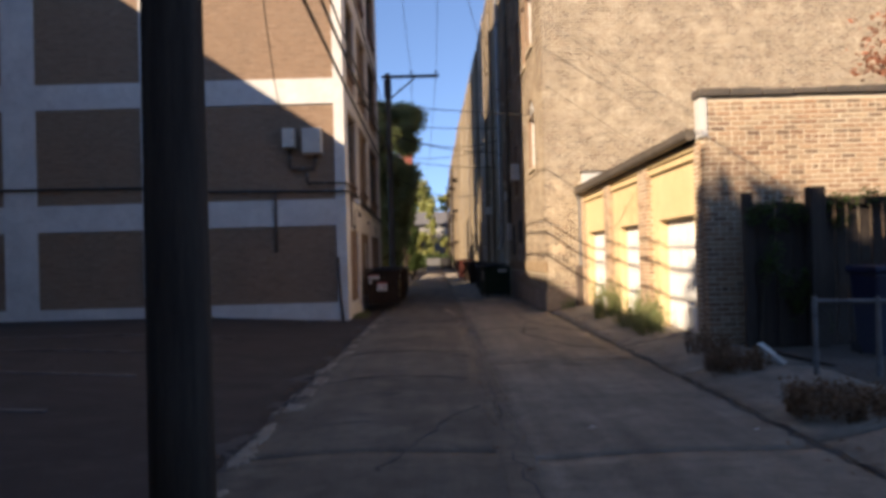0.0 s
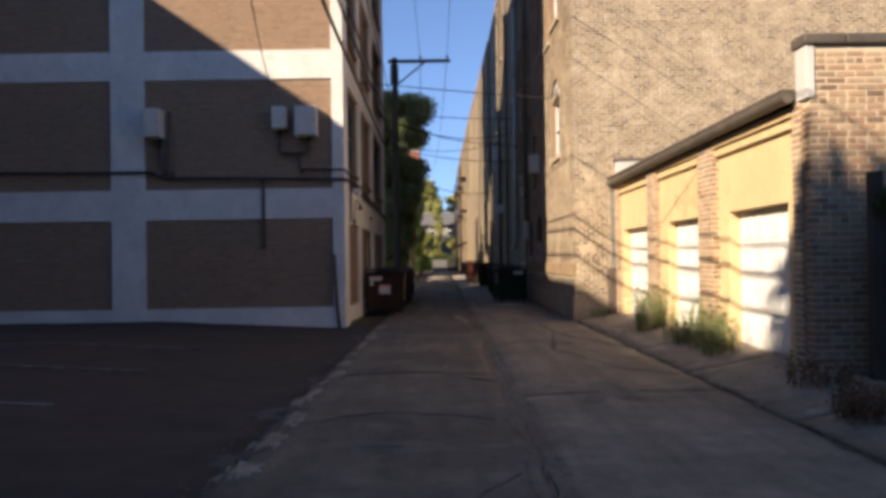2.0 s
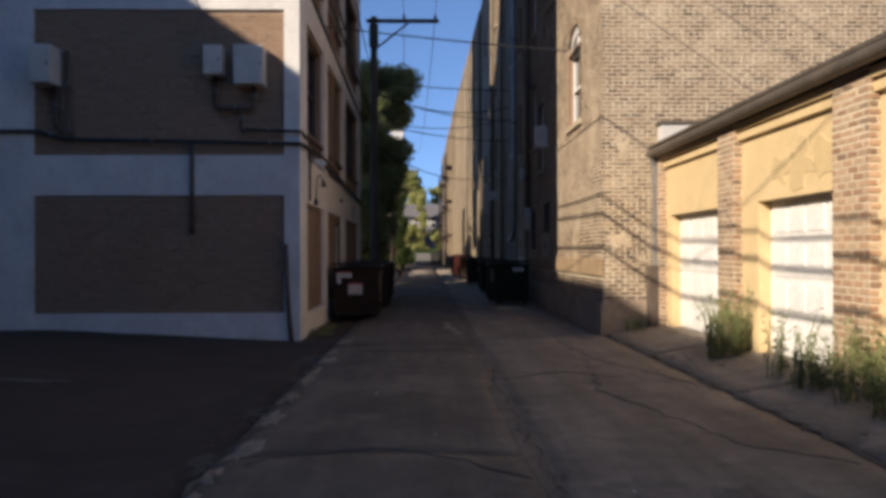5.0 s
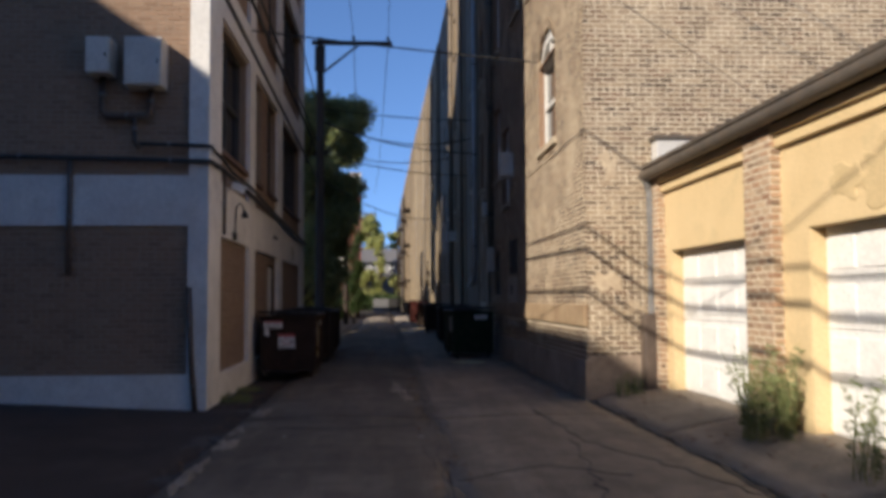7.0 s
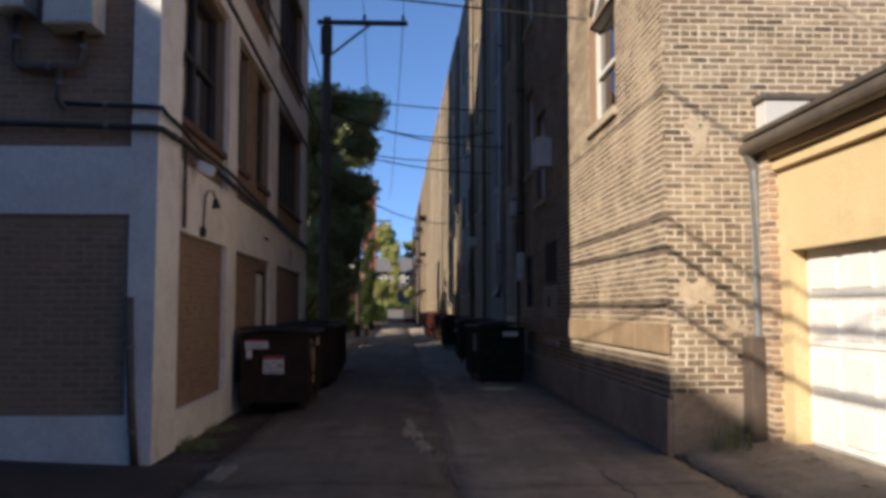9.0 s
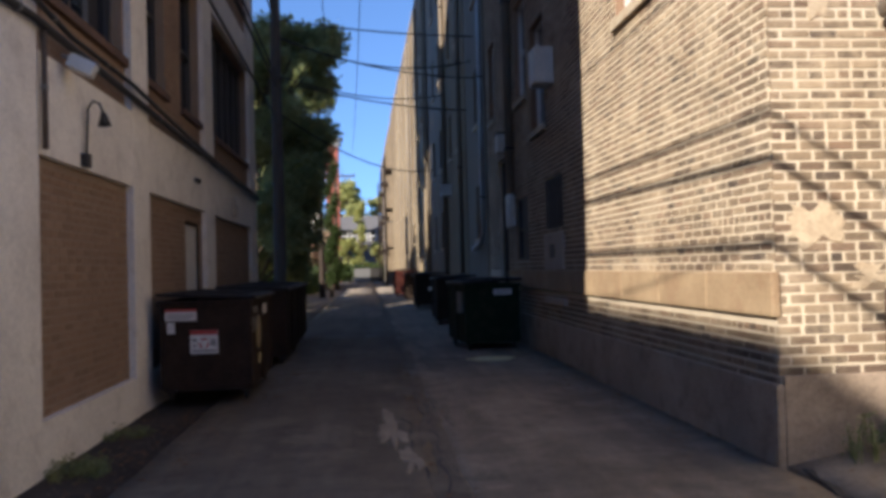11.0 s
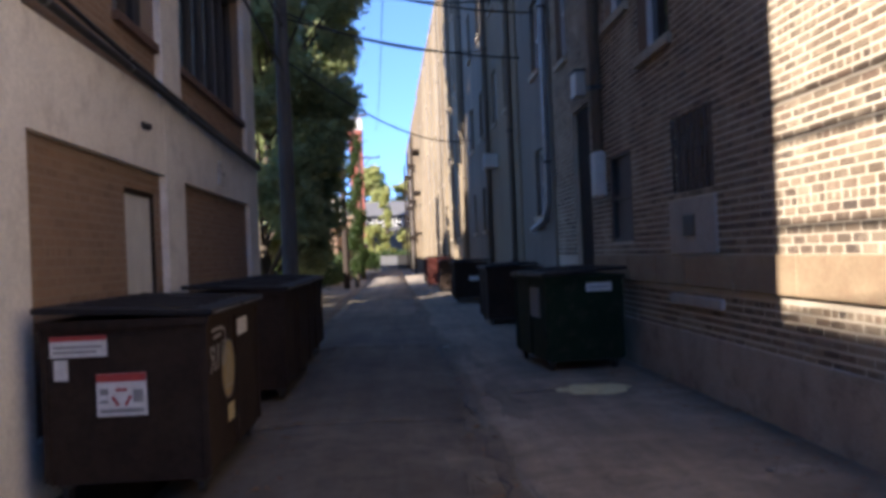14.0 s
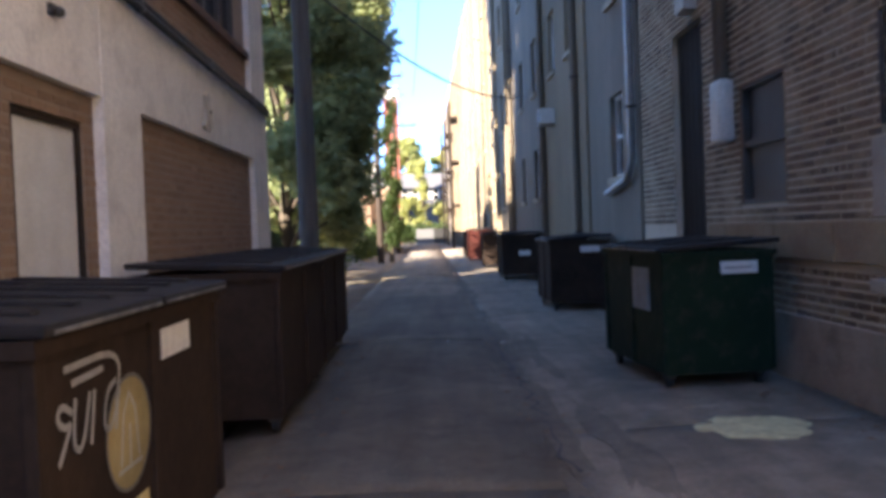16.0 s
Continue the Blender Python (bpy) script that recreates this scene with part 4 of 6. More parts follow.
wall_box(-4.02, -3.70, 4.50, 5.00, 0.30)
wall_box(-3.50, -3.00, 4.33, 5.00, 0.32, "large beige painted steel utility box on the wall")
wall_box(-6.92, -6.55, 4.33, 4.98, 0.42, "deep beige utility box on a pilaster's edge")
def cond(pts, r, label, m=M_OLDPIPE):
    """A pipe or cable on the wall, held by a clip at each straight run's middle."""
    c = thing("conduit", label, "conduit", pts[0], group="wall conduits")
    part("pipe", tube(pts, r, 8), m, c, "", True)
    for a, b in zip(pts, pts[1:]):
        a, b = Vector(a), Vector(b)
        if (b - a).length < 0.3:
            continue
        n = max(1, int((b - a).length / 1.6))
        for k in range(n):
            q, d = a.lerp(b, (k + 0.5) / n), (b - a).normalized() * 0.02
            part("clip", rod((q - d, q + d), r=r * 1.25, seg=8), M_DULLSTEEL, c)


cond([(-3.86, LY - 0.05, 4.5), (-3.86, LY - 0.05, 4.02), (-3.8, LY - 0.05, 3.96), (-3.25, LY - 0.05, 3.96), (-3.2, LY - 0.05, 4.02), (-3.2, LY - 0.05, 4.33)], 0.045, "dark steel conduit looping between two boxes")
cond([(-3.42, LY - 0.05, 3.96), (-3.42, LY - 0.06, 3.62), (-3.35, LY - 0.06, 3.52)], 0.035, "short dark conduit below the boxes")
cond([(-6.62, LY - 0.05, 4.33), (-6.62, LY - 0.05, 3.7), (-6.5, LY - 0.05, 3.5)], 0.05, "rusty dark conduit below a box")
cond([(-6.42, LY - 0.05, 4.95), (-6.42, LY - 0.05, 3.75), (-6.35, LY - 0.06, 3.45)], 0.04, "rusty dark conduit beside a box")
cond([(-20, LY - 0.05, 3.66), (-8, LY - 0.05, 3.56), (-6.9, LY - 0.05, 3.56), (-6.5, LY - 0.06, 3.42), (-3.4, LY - 0.06, 3.36), (-2.45, LY - 0.06, 3.34), (LX + 0.05, LY - 0.05, 3.33), (LX + 0.06, LY + 0.1, 3.33), (LX + 0.06, 23.2, 3.35), (LX + 0.06, 26.0, 3.28), (LX + 0.06, 29.7, 3.19), (LX + 0.06, 31.8, 3.13), (LX + 0.06, 35.9, 3.03)], 0.034, "thick dark cable bundle round the building's corner", M_RUBBER)
cond([(-3.4, LY - 0.05, 3.58), (-2.5, LY - 0.05, 3.56), (LX + 0.05, LY - 0.05, 3.55), (LX + 0.06, LY + 0.1, 3.51), (LX + 0.06, 23.2, 3.50), (LX + 0.06, 24.0, 3.42), (LX + 0.06, 25.9, 3.42), (LX + 0.06, 27.8, 3.33), (LX + 0.06, 29.7, 3.255), (LX + 0.06, 31.8, 3.19), (LX + 0.06, 35.9, 3.09)], 0.024, "dark cable round the building's corner", M_RUBBER)
cond([(-4.28, LY - 0.03, 3.36), (-4.28, LY - 0.03, 1.78)], 0.04, "short dark drop pipe on the wall")
cond([(LX + 0.05, 23.42, 3.35), (LX + 0.05, 23.42, 2.4)], 0.025, "thin dark conduit down the pilaster")
cond([(-2.66, LY - 0.03, 1.6), (-2.62, LY - 0.04, 0.6), (-2.56, LY - 0.05, -0.1)], 0.04, "leaning dark steel rod at the wall's foot")
# lamps on the east face
def gooseneck(y):
    g = thing("wall_lamp", "small dark gooseneck lamp on the painted wall", "wall lamp", (LX, y, 2.4), group="wall lamps")
    x = LX
    part("arm", tube([(x + 0.03, y, 2.46), (x + 0.05, y, 2.9), (x + 0.09, y + 0.02, 2.97), (x + 0.14, y + 0.03, 2.95), (x + 0.17, y + 0.04, 2.86)], 0.012, 8), M_DARKMETAL, g, "", True)
    bm = bmesh.new()
    add_cyl(bm, (x + 0.18, y + 0.04, 2.75), (x + 0.17, y + 0.04, 2.87), 0.06, 0.022, 14)
    part("shade", bm, M_DARKMETAL, g, "", True)
    part("base_box", boxes((x, x + 0.06, y - 0.06, y + 0.06, 2.38, 2.5), bevel=0.006), M_DARKMETAL, g)


gooseneck(24.42)
flood = thing("flood_light", "white floodlight on the wall under the cables", "flood light", (LX, 24.0, 3.2))
part("head", boxes((-0.11, 0.11, -0.09, 0.09, -0.06, 0.06), bevel=0.02, m=pose(LX + 0.16, 23.95, 3.16, 0, 25, 10)), M_FRAME, flood)
part("bracket", rod(((LX, 23.95, 3.25), (LX + 0.12, 23.95, 3.22)), r=0.02), M_GALV, flood)
cam1 = thing("security_camera", "small black dome camera on the painted wall", "camera", (LX, 29.2, 2.75))
part("mount", boxes((LX, LX + 0.03, 29.25, 29.32, 2.74, 2.81), bevel=0.006), M_DARKMETAL, cam1)
bm = bmesh.new()
bmesh.ops.create_uvsphere(bm, u_segments=12, v_segments=8, radius=0.035, matrix=Matrix.Translation((LX + 0.055, 29.29, 2.76)))
part("dome", bm, M_DARKMETAL, cam1, "", True)
plate = thing("wall_anchor", "pale cross-shaped iron wall anchor on the painted wall", "wall anchor", (LX, 32.7, 2.6))
for lean in (-28, 28):
    part("bar", boxes((0.0, 0.035, -0.045, 0.045, -0.19, 0.19), bevel=0.008, m=pose(LX + 0.004 + 0.02 * (lean > 0), 32.75, 2.64, lean, 0, 0)), M_BOX, plate)
part("bolt", rod(((LX + 0.05, 32.75, 2.64), (LX + 0.075, 32.75, 2.64)), r=0.025, seg=10), M_DULLSTEEL, plate)

# ---- services on the tan building ----
mb = thing("meter_box", "white painted steel box high on the brick wall", "utility box", (RX, 29.3, 4.2))
part("body", boxes((RX - 0.28, RX + 0.01, 29.0, 29.42, 4.10, 4.64), bevel=0.01), M_BOX, mb)
part("cover", boxes((RX - 0.295, RX - 0.28, 29.02, 29.40, 4.12, 4.62), bevel=0.004), M_BOX, mb)
dp = thing("downpipe", "grey downpipe with a pale swollen foot", "downpipe", (RX, 32.8, 2))
part("pipe", tube([(RX - 0.09, 32.58, RH - 0.3), (RX - 0.09, 32.58, 2.75)], 0.075, 10), M_GREY, dp, "", True)
for z in (3.6, 6.4, 9.2, 12.0):
    part("bracket", boxes((RX - 0.185, RX + 0.004, 32.485, 32.675, z, z + 0.05), bevel=0.006), M_DARKMETAL, dp)
part("foot", boxes((RX - 0.17, RX - 0.01, 32.42, 32.74, 2.12, 2.75), bevel=0.05), M_BOX, dp, "pale plastic pipe foot")
lp = thing("light_box", "pale wall light high on the brick wall", "wall lamp", (RX, 33.7, 3.7))
part("body", boxes((RX - 0.16, RX, 33.5, 33.85, 3.70, 4.06), bevel=0.02), M_BOX, lp)
part("cap", boxes((RX - 0.18, RX, 33.48, 33.87, 4.06, 4.09), bevel=0.008), M_DARKMETAL, lp)
gp = thing("downpipe", "pale grey downpipe bent along the grey wall", "downpipe", (2.8, 36.2, 2))
part("pipe", tube([(2.72, 36.25, 14.0), (2.72, 36.25, 2.25), (2.7, 36.5, 2.0), (2.7, 37.9, 1.85)], 0.06, 8), M_GALV, gp, "", True)
for z in (3.0, 5.8, 8.6, 11.4):
    part("bracket", boxes((2.645, 2.804, 36.175, 36.325, z, z + 0.04), bevel=0.005), M_DARKMETAL, gp)
for yy, zz in ((43.85, 3.7),):
    ac = thing("air_conditioner", "white window air conditioner jutting from the wall", "air conditioner", (2.72, yy, zz), group="air conditioners")
    part("case", boxes((2.42, 2.77, yy - 0.28, yy + 0.28, zz, zz + 0.36), bevel=0.02), M_BOX, ac)
    part("grille", boxes((2.405, 2.42, yy - 0.24, yy + 0.24, zz + 0.04, zz + 0.32), bevel=0.004), M_STGREY, ac)
for yy, hh, xx in ((40.6, 14.0, 2.69), (45.2, 14.0, 2.67), (52.6, 14.0, 2.63), (64.4, 14.0, row_x(64.4) - 0.07), (73.8, 13.9, row_x(73.8) - 0.07)):
    sp = thing("downpipe", "dull painted downpipe on the weathered wall", "downpipe", (xx, yy, 0.2))
    part("pipe", tube([(xx, yy, hh), (xx, yy, 0.2)], 0.065, 8), M_GREY, sp, "", True)
    for z in (1.2, 4.2, 7.2, 10.2, 13.2):
        part("bracket", boxes((xx - 0.08, xx + 0.10, yy - 0.085, yy + 0.085, z, z + 0.05), bevel=0.006), M_OLDPIPE, sp)


# ---- waste containers ----
def dumpster(x, y, rz, w, ln, h, paint, label, sleeves=False):
    """Steel container on castors; x across, y along, its front to -y."""
    d = thing("dumpster", label, "dumpster", (x, y, 0), rz, group="dumpsters along the alley")
    m = pose(x, y, 0, 0, 0, rz)
    b0 = 0.115
    side = 1 if x < 0 else -1
    bm = bmesh.new()
    vs = add_box(bm, -w / 2, w / 2, 0, ln, b0, h)
    for v in vs:
        if v.co.z < b0 + 0.01:
            v.co.x *= 0.975
            v.co.y = ln / 2 + (v.co.y - ln / 2) * 0.975
    top = [f for f in bm.faces if f.normal.z > 0.9]
    bmesh.ops.delete(bm, geom=top, context="FACES")
    bmesh.ops.transform(bm, matrix=m, verts=bm.verts)
    body = part("body", bm, paint, d)
    mod = body.modifiers.new("thick", "SOLIDIFY")
    mod.thickness = 0.012
    part("rim", boxes((-w / 2 - 0.03, w / 2 + 0.03, -0.03, 0.02, h - 0.05, h), (-w / 2 - 0.03, w / 2 + 0.03, ln - 0.02, ln + 0.03, h - 0.05, h), (-w / 2 - 0.03, -w / 2 + 0.02, 0.02, ln - 0.02, h - 0.05, h), (w / 2 - 0.02, w / 2 + 0.03, 0.02, ln - 0.02, h - 0.05, h), m=m), paint, d)
    for yy in (0.03, ln / 2, ln - 0.03):
        for sx in (-1, 1):
            part("rib", boxes((sx * w / 2 * 0.985 - 0.022, sx * w / 2 * 0.985 + 0.022, yy - 0.03, yy + 0.03, b0 + 0.02, h - 0.05), bevel=0.006, m=m), paint, d)
    for sx in (-1, 1) if sleeves else ():
        part("lifting_sleeve", boxes((sx * (w / 2 + 0.05) - 0.045, sx * (w / 2 + 0.05) + 0.045, ln * 0.22, ln * 0.78, h * 0.50, h * 0.50 + 0.10), bevel=0.01, m=m), paint, d)
    for k in range(2):
        y0, y1 = ln * 0.5 * k + 0.005, ln * 0.5 * (k + 1) - 0.005
        lid = bmesh.new()
        vs = add_box(lid, -w / 2 - 0.05, w / 2 + 0.06, y0 - 0.04 * (k == 0), y1 + 0.04 * (k == 1), h + 0.004, h + 0.045, 0.014)

        def slope(shape):
            for v in shape.verts:
                v.co.z += 0.045 * (0.5 - side * v.co.x / w)
        slope(lid)
        bmesh.ops.transform(lid, matrix=m, verts=lid.verts)
        top = part("lid", lid, M_LID, d, "black plastic lid")
        for j in range(3):
            yy = y0 + (y1 - y0) * (j + 0.6) / 3.2
            rib = boxes((-w / 2 + 0.08, w / 2 - 0.08, yy, yy + 0.07, h + 0.04, h + 0.062), bevel=0.010)
            slope(rib)
            bmesh.ops.transform(rib, matrix=m, verts=rib.verts)
            part("lid_rib", rib, M_LID, top)
        ex = side * (w / 2 + 0.052)
        part("lid_edge", boxes((ex - 0.012, ex + 0.012, y0 + 0.02, y1 - 0.02, h + 0.008, h + 0.022), bevel=0.003, m=m), M_SCUFF, top, "pale scuffed lid edge")
    part("hinge_rod", rod((m @ Vector(((-w / 2 - 0.04) * (1 if x < 0 else -1), 0, h + 0.06)), m @ Vector(((-w / 2 - 0.04) * (1 if x < 0 else -1), ln, h + 0.06))), r=0.014), M_GALV, d)
    for sx in (-1, 1):
        for yy in (0.14, ln - 0.14):
            c = Vector((sx * (w / 2 - 0.075), yy, 0))
            bm = bmesh.new()
            add_box(bm, c.x - 0.045, c.x + 0.045, yy - 0.05, yy + 0.05, 0.075, b0 + 0.01, m=m)
            cas = part("caster", bm, M_DARKMETAL, d)
            bm = bmesh.new()
            add_cyl(bm, m @ (c + Vector((-0.022, 0, 0.052))), m @ (c + Vector((0.022, 0, 0.052))), 0.052, 0.052, 14)
            part("wheel", bm, M_RUBBER, cas)
    return d, m


d1, md1 = dumpster(-1.77, 26.42, 0, 0.98, 1.95, 1.12, M_BIN, "dark brown steel dumpster with stickers and white graffiti")


def sticker(d, m, rects, material, name, label=""):
    return part(name, boxes(*rects, m=m), material, d, label)


F1 = lambda x0, x1, z0, z1, e=0.0: (x0 + 1.77, x1 + 1.77, -0.006 - e, 0.03, z0, z1)
s1 = sticker(d1, md1, [F1(-2.21, -1.87, 0.90, 1.02)], M_STICKER, "warning_sticker", "white label with a red heading")
sticker(s1, md1, [F1(-2.21, -1.87, 1.00, 1.03, 0.002)], M_STRED, "red_heading")
sticker(s1, md1, [F1(-2.19, -1.90, 0.955, 0.97, 0.002)], M_STGREY, "printed_line")
sticker(s1, md1, [F1(-2.19, -1.93, 0.925, 0.94, 0.002)], M_STGREY, "printed_line")
sticker(d1, md1, [F1(-2.19, -2.11, 0.76, 0.885)], M_STICKER, "small_sticker", "small pale sticker")
s3 = sticker(d1, md1, [F1(-1.94, -1.64, 0.53, 0.79)], M_STICKER, "recycling_sticker", "white recycling label with a red heading")
sticker(s3, md1, [F1(-1.94, -1.64, 0.74, 0.79, 0.002)], M_STRED, "red_heading")
sticker(s3, md1, [F1(-1.92, -1.66, 0.55, 0.575, 0.002)], M_STGREY, "printed_line")
sticker(s3, md1, [F1(-1.92, -1.87, 0.66, 0.70, 0.002)], M_STGREY, "printed_line")
sticker(s3, md1, [F1(-1.92, -1.87, 0.61, 0.63, 0.002)], M_STGREY, "printed_line")
sticker(s3, md1, [F1(-1.72, -1.66, 0.61, 0.69, 0.002)], M_STGREY, "printed_line")
for k in range(3):
    a = math.radians(90 + 120 * k)
    mm = md1 @ pose(-1.79 + 1.77 + 0.045 * math.cos(a), 0, 0.645 + 0.045 * math.sin(a), 0, -math.degrees(a) + 0, 0)
    part("arrow", boxes((-0.009, 0.009, -0.009, 0.0, -0.034, 0.034), m=mm), M_STRED, s3)
# the long side: graffiti strokes, round sticker, plate
SX = d1.location.x + 0.49
def strokes(name, chains, r, material, label):
    lift = lambda z: SX - 0.0122 * (1.12 - z) + 0.007
    for ch in chains:
        bm = bmesh.new()
        rows = []
        for k, (y, z) in enumerate(ch):
            (a, b), (c, d) = ch[max(0, k - 1)], ch[min(len(ch) - 1, k + 1)]
            n = Vector((-(d - b), c - a)).normalized() * r
            rows.append([bm.verts.new((lift(z + e * n.y), y + e * n.x, z + e * n.y)) for e in (-1, 1)])
        for p, q in zip(rows, rows[1:]):
            bm.faces.new((p[0], q[0], q[1], p[1]))
        bmesh.ops.solidify(bm, geom=bm.faces, thickness=0.004)
        part(name, bm, material, d1, label)


G = lambda chain: [(26.555 + (y - 26.57) * 1.22, 0.745 + (z - 0.72) * 0.79) for y, z in chain]
def smooth_chain(ch):
    """Rounds a chain of points by cutting its corners twice."""
    for _ in range(2):
        cut = [ch[0]]
        for (a, b), (c, d) in zip(ch, ch[1:]):
            cut += [(a * 0.75 + c * 0.25, b * 0.75 + d * 0.25), (a * 0.25 + c * 0.75, b * 0.25 + d * 0.75)]
        ch = cut + [ch[-1]]
    return ch


strokes("paint_stroke", [smooth_chain(G(c)) for c in ([(26.62, 1.05), (26.98, 1.06), (26.97, 0.86)], [(26.66, 0.99), (26.86, 1.0)],
                     [(26.66, 0.88), (26.60, 0.93), (26.57, 0.88), (26.62, 0.83), (26.66, 0.85), (26.58, 0.71)],
                     [(26.68, 0.93), (26.66, 0.74), (26.72, 0.72), (26.77, 0.93)], [(26.80, 0.93), (26.77, 0.72)],
                     [(26.95, 0.93), (26.88, 0.90), (26.85, 0.74), (26.93, 0.74), (26.99, 1.02), (26.94, 0.72)])], 0.011, M_SPRAY, "white sprayed scrawl")
oval = [(27.135 + 0.215 * math.cos(k * math.tau / 24), 0.705 + 0.20 * math.sin(k * math.tau / 24)) for k in range(24)]
bm = bmesh.new()
bm.faces.new([bm.verts.new((SX - 0.0122 * (1.12 - z) + 0.004, y, z)) for y, z in oval])
bmesh.ops.solidify(bm, geom=bm.faces, thickness=0.004)
part("round_sticker", bm, M_STYEL, d1, "round yellowed sticker")
strokes("print_stroke", [[(27.045, 0.605), (27.08, 0.785), (27.135, 0.845), (27.19, 0.785), (27.225, 0.605)], [(27.135, 0.585), (27.135, 0.735)], [(27.02, 0.585), (27.25, 0.585)]], 0.008, M_STICKER, "pale print")
strokes("print_stroke", [oval + oval[:1]], 0.007, M_STGREY, "dark rim of the round sticker")
sticker(d1, Matrix.Identity(4), [(SX - 0.02, SX + 0.004, 27.52, 27.90, 0.90, 1.02)], M_STICKER, "plate_sticker", "pale label")
sticker(d1, Matrix.Identity(4), [(SX - 0.03, SX - 0.004, 27.12, 27.32, 0.33, 0.45)], M_STYEL, "lower_sticker", "yellowed label")
dumpster(-1.74, 29.95, 0, 0.98, 2.45, 1.13, M_BIN, "dark steel dumpster, its lids closed, beside the wall")
dumpster(-1.79, 32.62, 0, 0.98, 2.35, 1.13, M_BIN, "dark steel dumpster with pale scuffed lid edges")
g1, mg = dumpster(2.13, 31.0, 5, 0.92, 1.6, 1.12, M_GREEN, "dark green steel dumpster with a white label")
gs = part("label_sticker", boxes((0.02, 0.33, -0.012, 0.02, 0.93, 1.03), m=mg), M_STICKER, g1, "white label")
part("printed_line", boxes((0.05, 0.28, -0.014, 0.0, 0.97, 0.985), m=mg), M_STGREY, gs)
part("side_sticker", boxes((-0.475, -0.44, 0.35, 0.75, 0.62, 0.98), m=mg), M_STGREY, g1, "grey worn patch")
b2, mb2 = dumpster(2.18, 37.7, 0, 0.92, 1.6, 1.12, M_BIN, "dark brown steel dumpster beside the grey wall")
part("label_sticker", boxes((0.02, 0.33, -0.012, 0.02, 0.93, 1.03), m=mb2), M_STICKER, b2, "white label")
b3, mb3 = dumpster(2.15, 46.2, 0, 0.95, 1.7, 1.15, M_BIN, "dark steel dumpster with a small white label")
part("label_sticker", boxes((-0.05, 0.25, -0.012, 0.02, 0.62, 0.75), m=mb3), M_STICKER, b3, "white label")
dumpster(2.1, 53.0, 0, 0.95, 1.7, 1.15, M_BIN, "dark steel dumpster in the shade of the wall")
dumpster(1.9, 59.3, 0, 1.0, 1.8, 1.30, M_REDBIN, "rust red steel dumpster")
dumpster(1.9, 63.2, 0, 1.0, 1.8, 1.20, M_BIN, "dark steel dumpster far along the wall")


# ---- plants ----
def leaf_cloud(name, clumps, n, size, seed, material, parent, label="", low=0.1):
    """Leaves, each a bent pair of faces, scattered through overlapping clumps."""
    g = np.random.default_rng(seed)
    c = np.array(clumps)
    vol = c[:, 3] * c[:, 4] * c[:, 5]
    pick = g.choice(len(c), n, p=vol / vol.sum())
    d = g.normal(size=(n, 3))
    d /= np.linalg.norm(d, axis=1)[:, None]
    rad = g.random(n) ** 0.45
    p = c[pick, :3] + d * c[pick, 3:6] * rad[:, None] * (1 + 0.18 * g.normal(size=(n, 1)))
    p[:, 2] = np.maximum(p[:, 2], low)
    u = g.normal(size=(n, 3))
    u[:, 2] *= 0.6
    u /= np.linalg.norm(u, axis=1)[:, None]
    w = np.cross(u, g.normal(size=(n, 3)))
    w /= np.linalg.norm(w, axis=1)[:, None]
    nrm = np.cross(u, w)
    s = size * g.uniform(0.6, 1.35, (n, 1))
    v = np.stack([p - u * s, p + w * s * 0.42 + nrm * s * 0.15, p + u * s, p - w * s * 0.42 + nrm * s * 0.15], 1)
    me = bpy.data.meshes.new(name)
    idx = np.arange(n)[:, None] * 4
    f = np.concatenate([idx + np.array([[0, 1, 2]]), idx + np.array([[0, 2, 3]])])
    me.from_pydata(v.reshape(-1, 3), [], f.tolist())
    me.materials.append(material)
    ob = new(name, me)
    if parent:
        ob.parent = parent
        ob.matrix_parent_inverse = parent.matrix_basis.inverted()
        ob["kind"] = "stuff"
    if label:
        ob["label"] = label
    return ob


def leaf_mat(name, tones):
    def build(nt, p):
        rnd = nt.nodes.new("ShaderNodeNewGeometry").outputs["Random Per Island"]
        v = coords(nt)
        col = mix(nt, noise_of(nt, v, 0.9, 3), ramp(nt, rnd, tones), tones[-1][1])
        nt.links.new(col, p.inputs["Base Color"])
        p.inputs["Roughness"].default_value = 0.55
        tr = nt.nodes.new("ShaderNodeBsdfTranslucent")
        nt.links.new(col, tr.inputs["Color"])
        ms = nt.nodes.new("ShaderNodeMixShader")
        ms.inputs["Fac"].default_value = 0.5
        out = [n for n in nt.nodes if n.type == "OUTPUT_MATERIAL"][0]
        nt.links.new(p.outputs[0], ms.inputs[1])
        nt.links.new(tr.outputs[0], ms.inputs[2])
        nt.links.new(ms.outputs[0], out.inputs["Surface"])
    return mat(name, build)


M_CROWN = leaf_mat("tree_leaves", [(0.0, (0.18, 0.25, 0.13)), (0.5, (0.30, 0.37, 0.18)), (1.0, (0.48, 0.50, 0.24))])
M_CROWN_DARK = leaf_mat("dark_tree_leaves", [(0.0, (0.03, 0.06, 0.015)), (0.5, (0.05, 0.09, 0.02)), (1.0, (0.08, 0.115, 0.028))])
# far trees: sunlight and haze are mixed into these paler leaf tones
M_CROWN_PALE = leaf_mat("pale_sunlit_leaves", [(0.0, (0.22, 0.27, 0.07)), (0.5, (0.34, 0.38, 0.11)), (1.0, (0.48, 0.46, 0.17))])


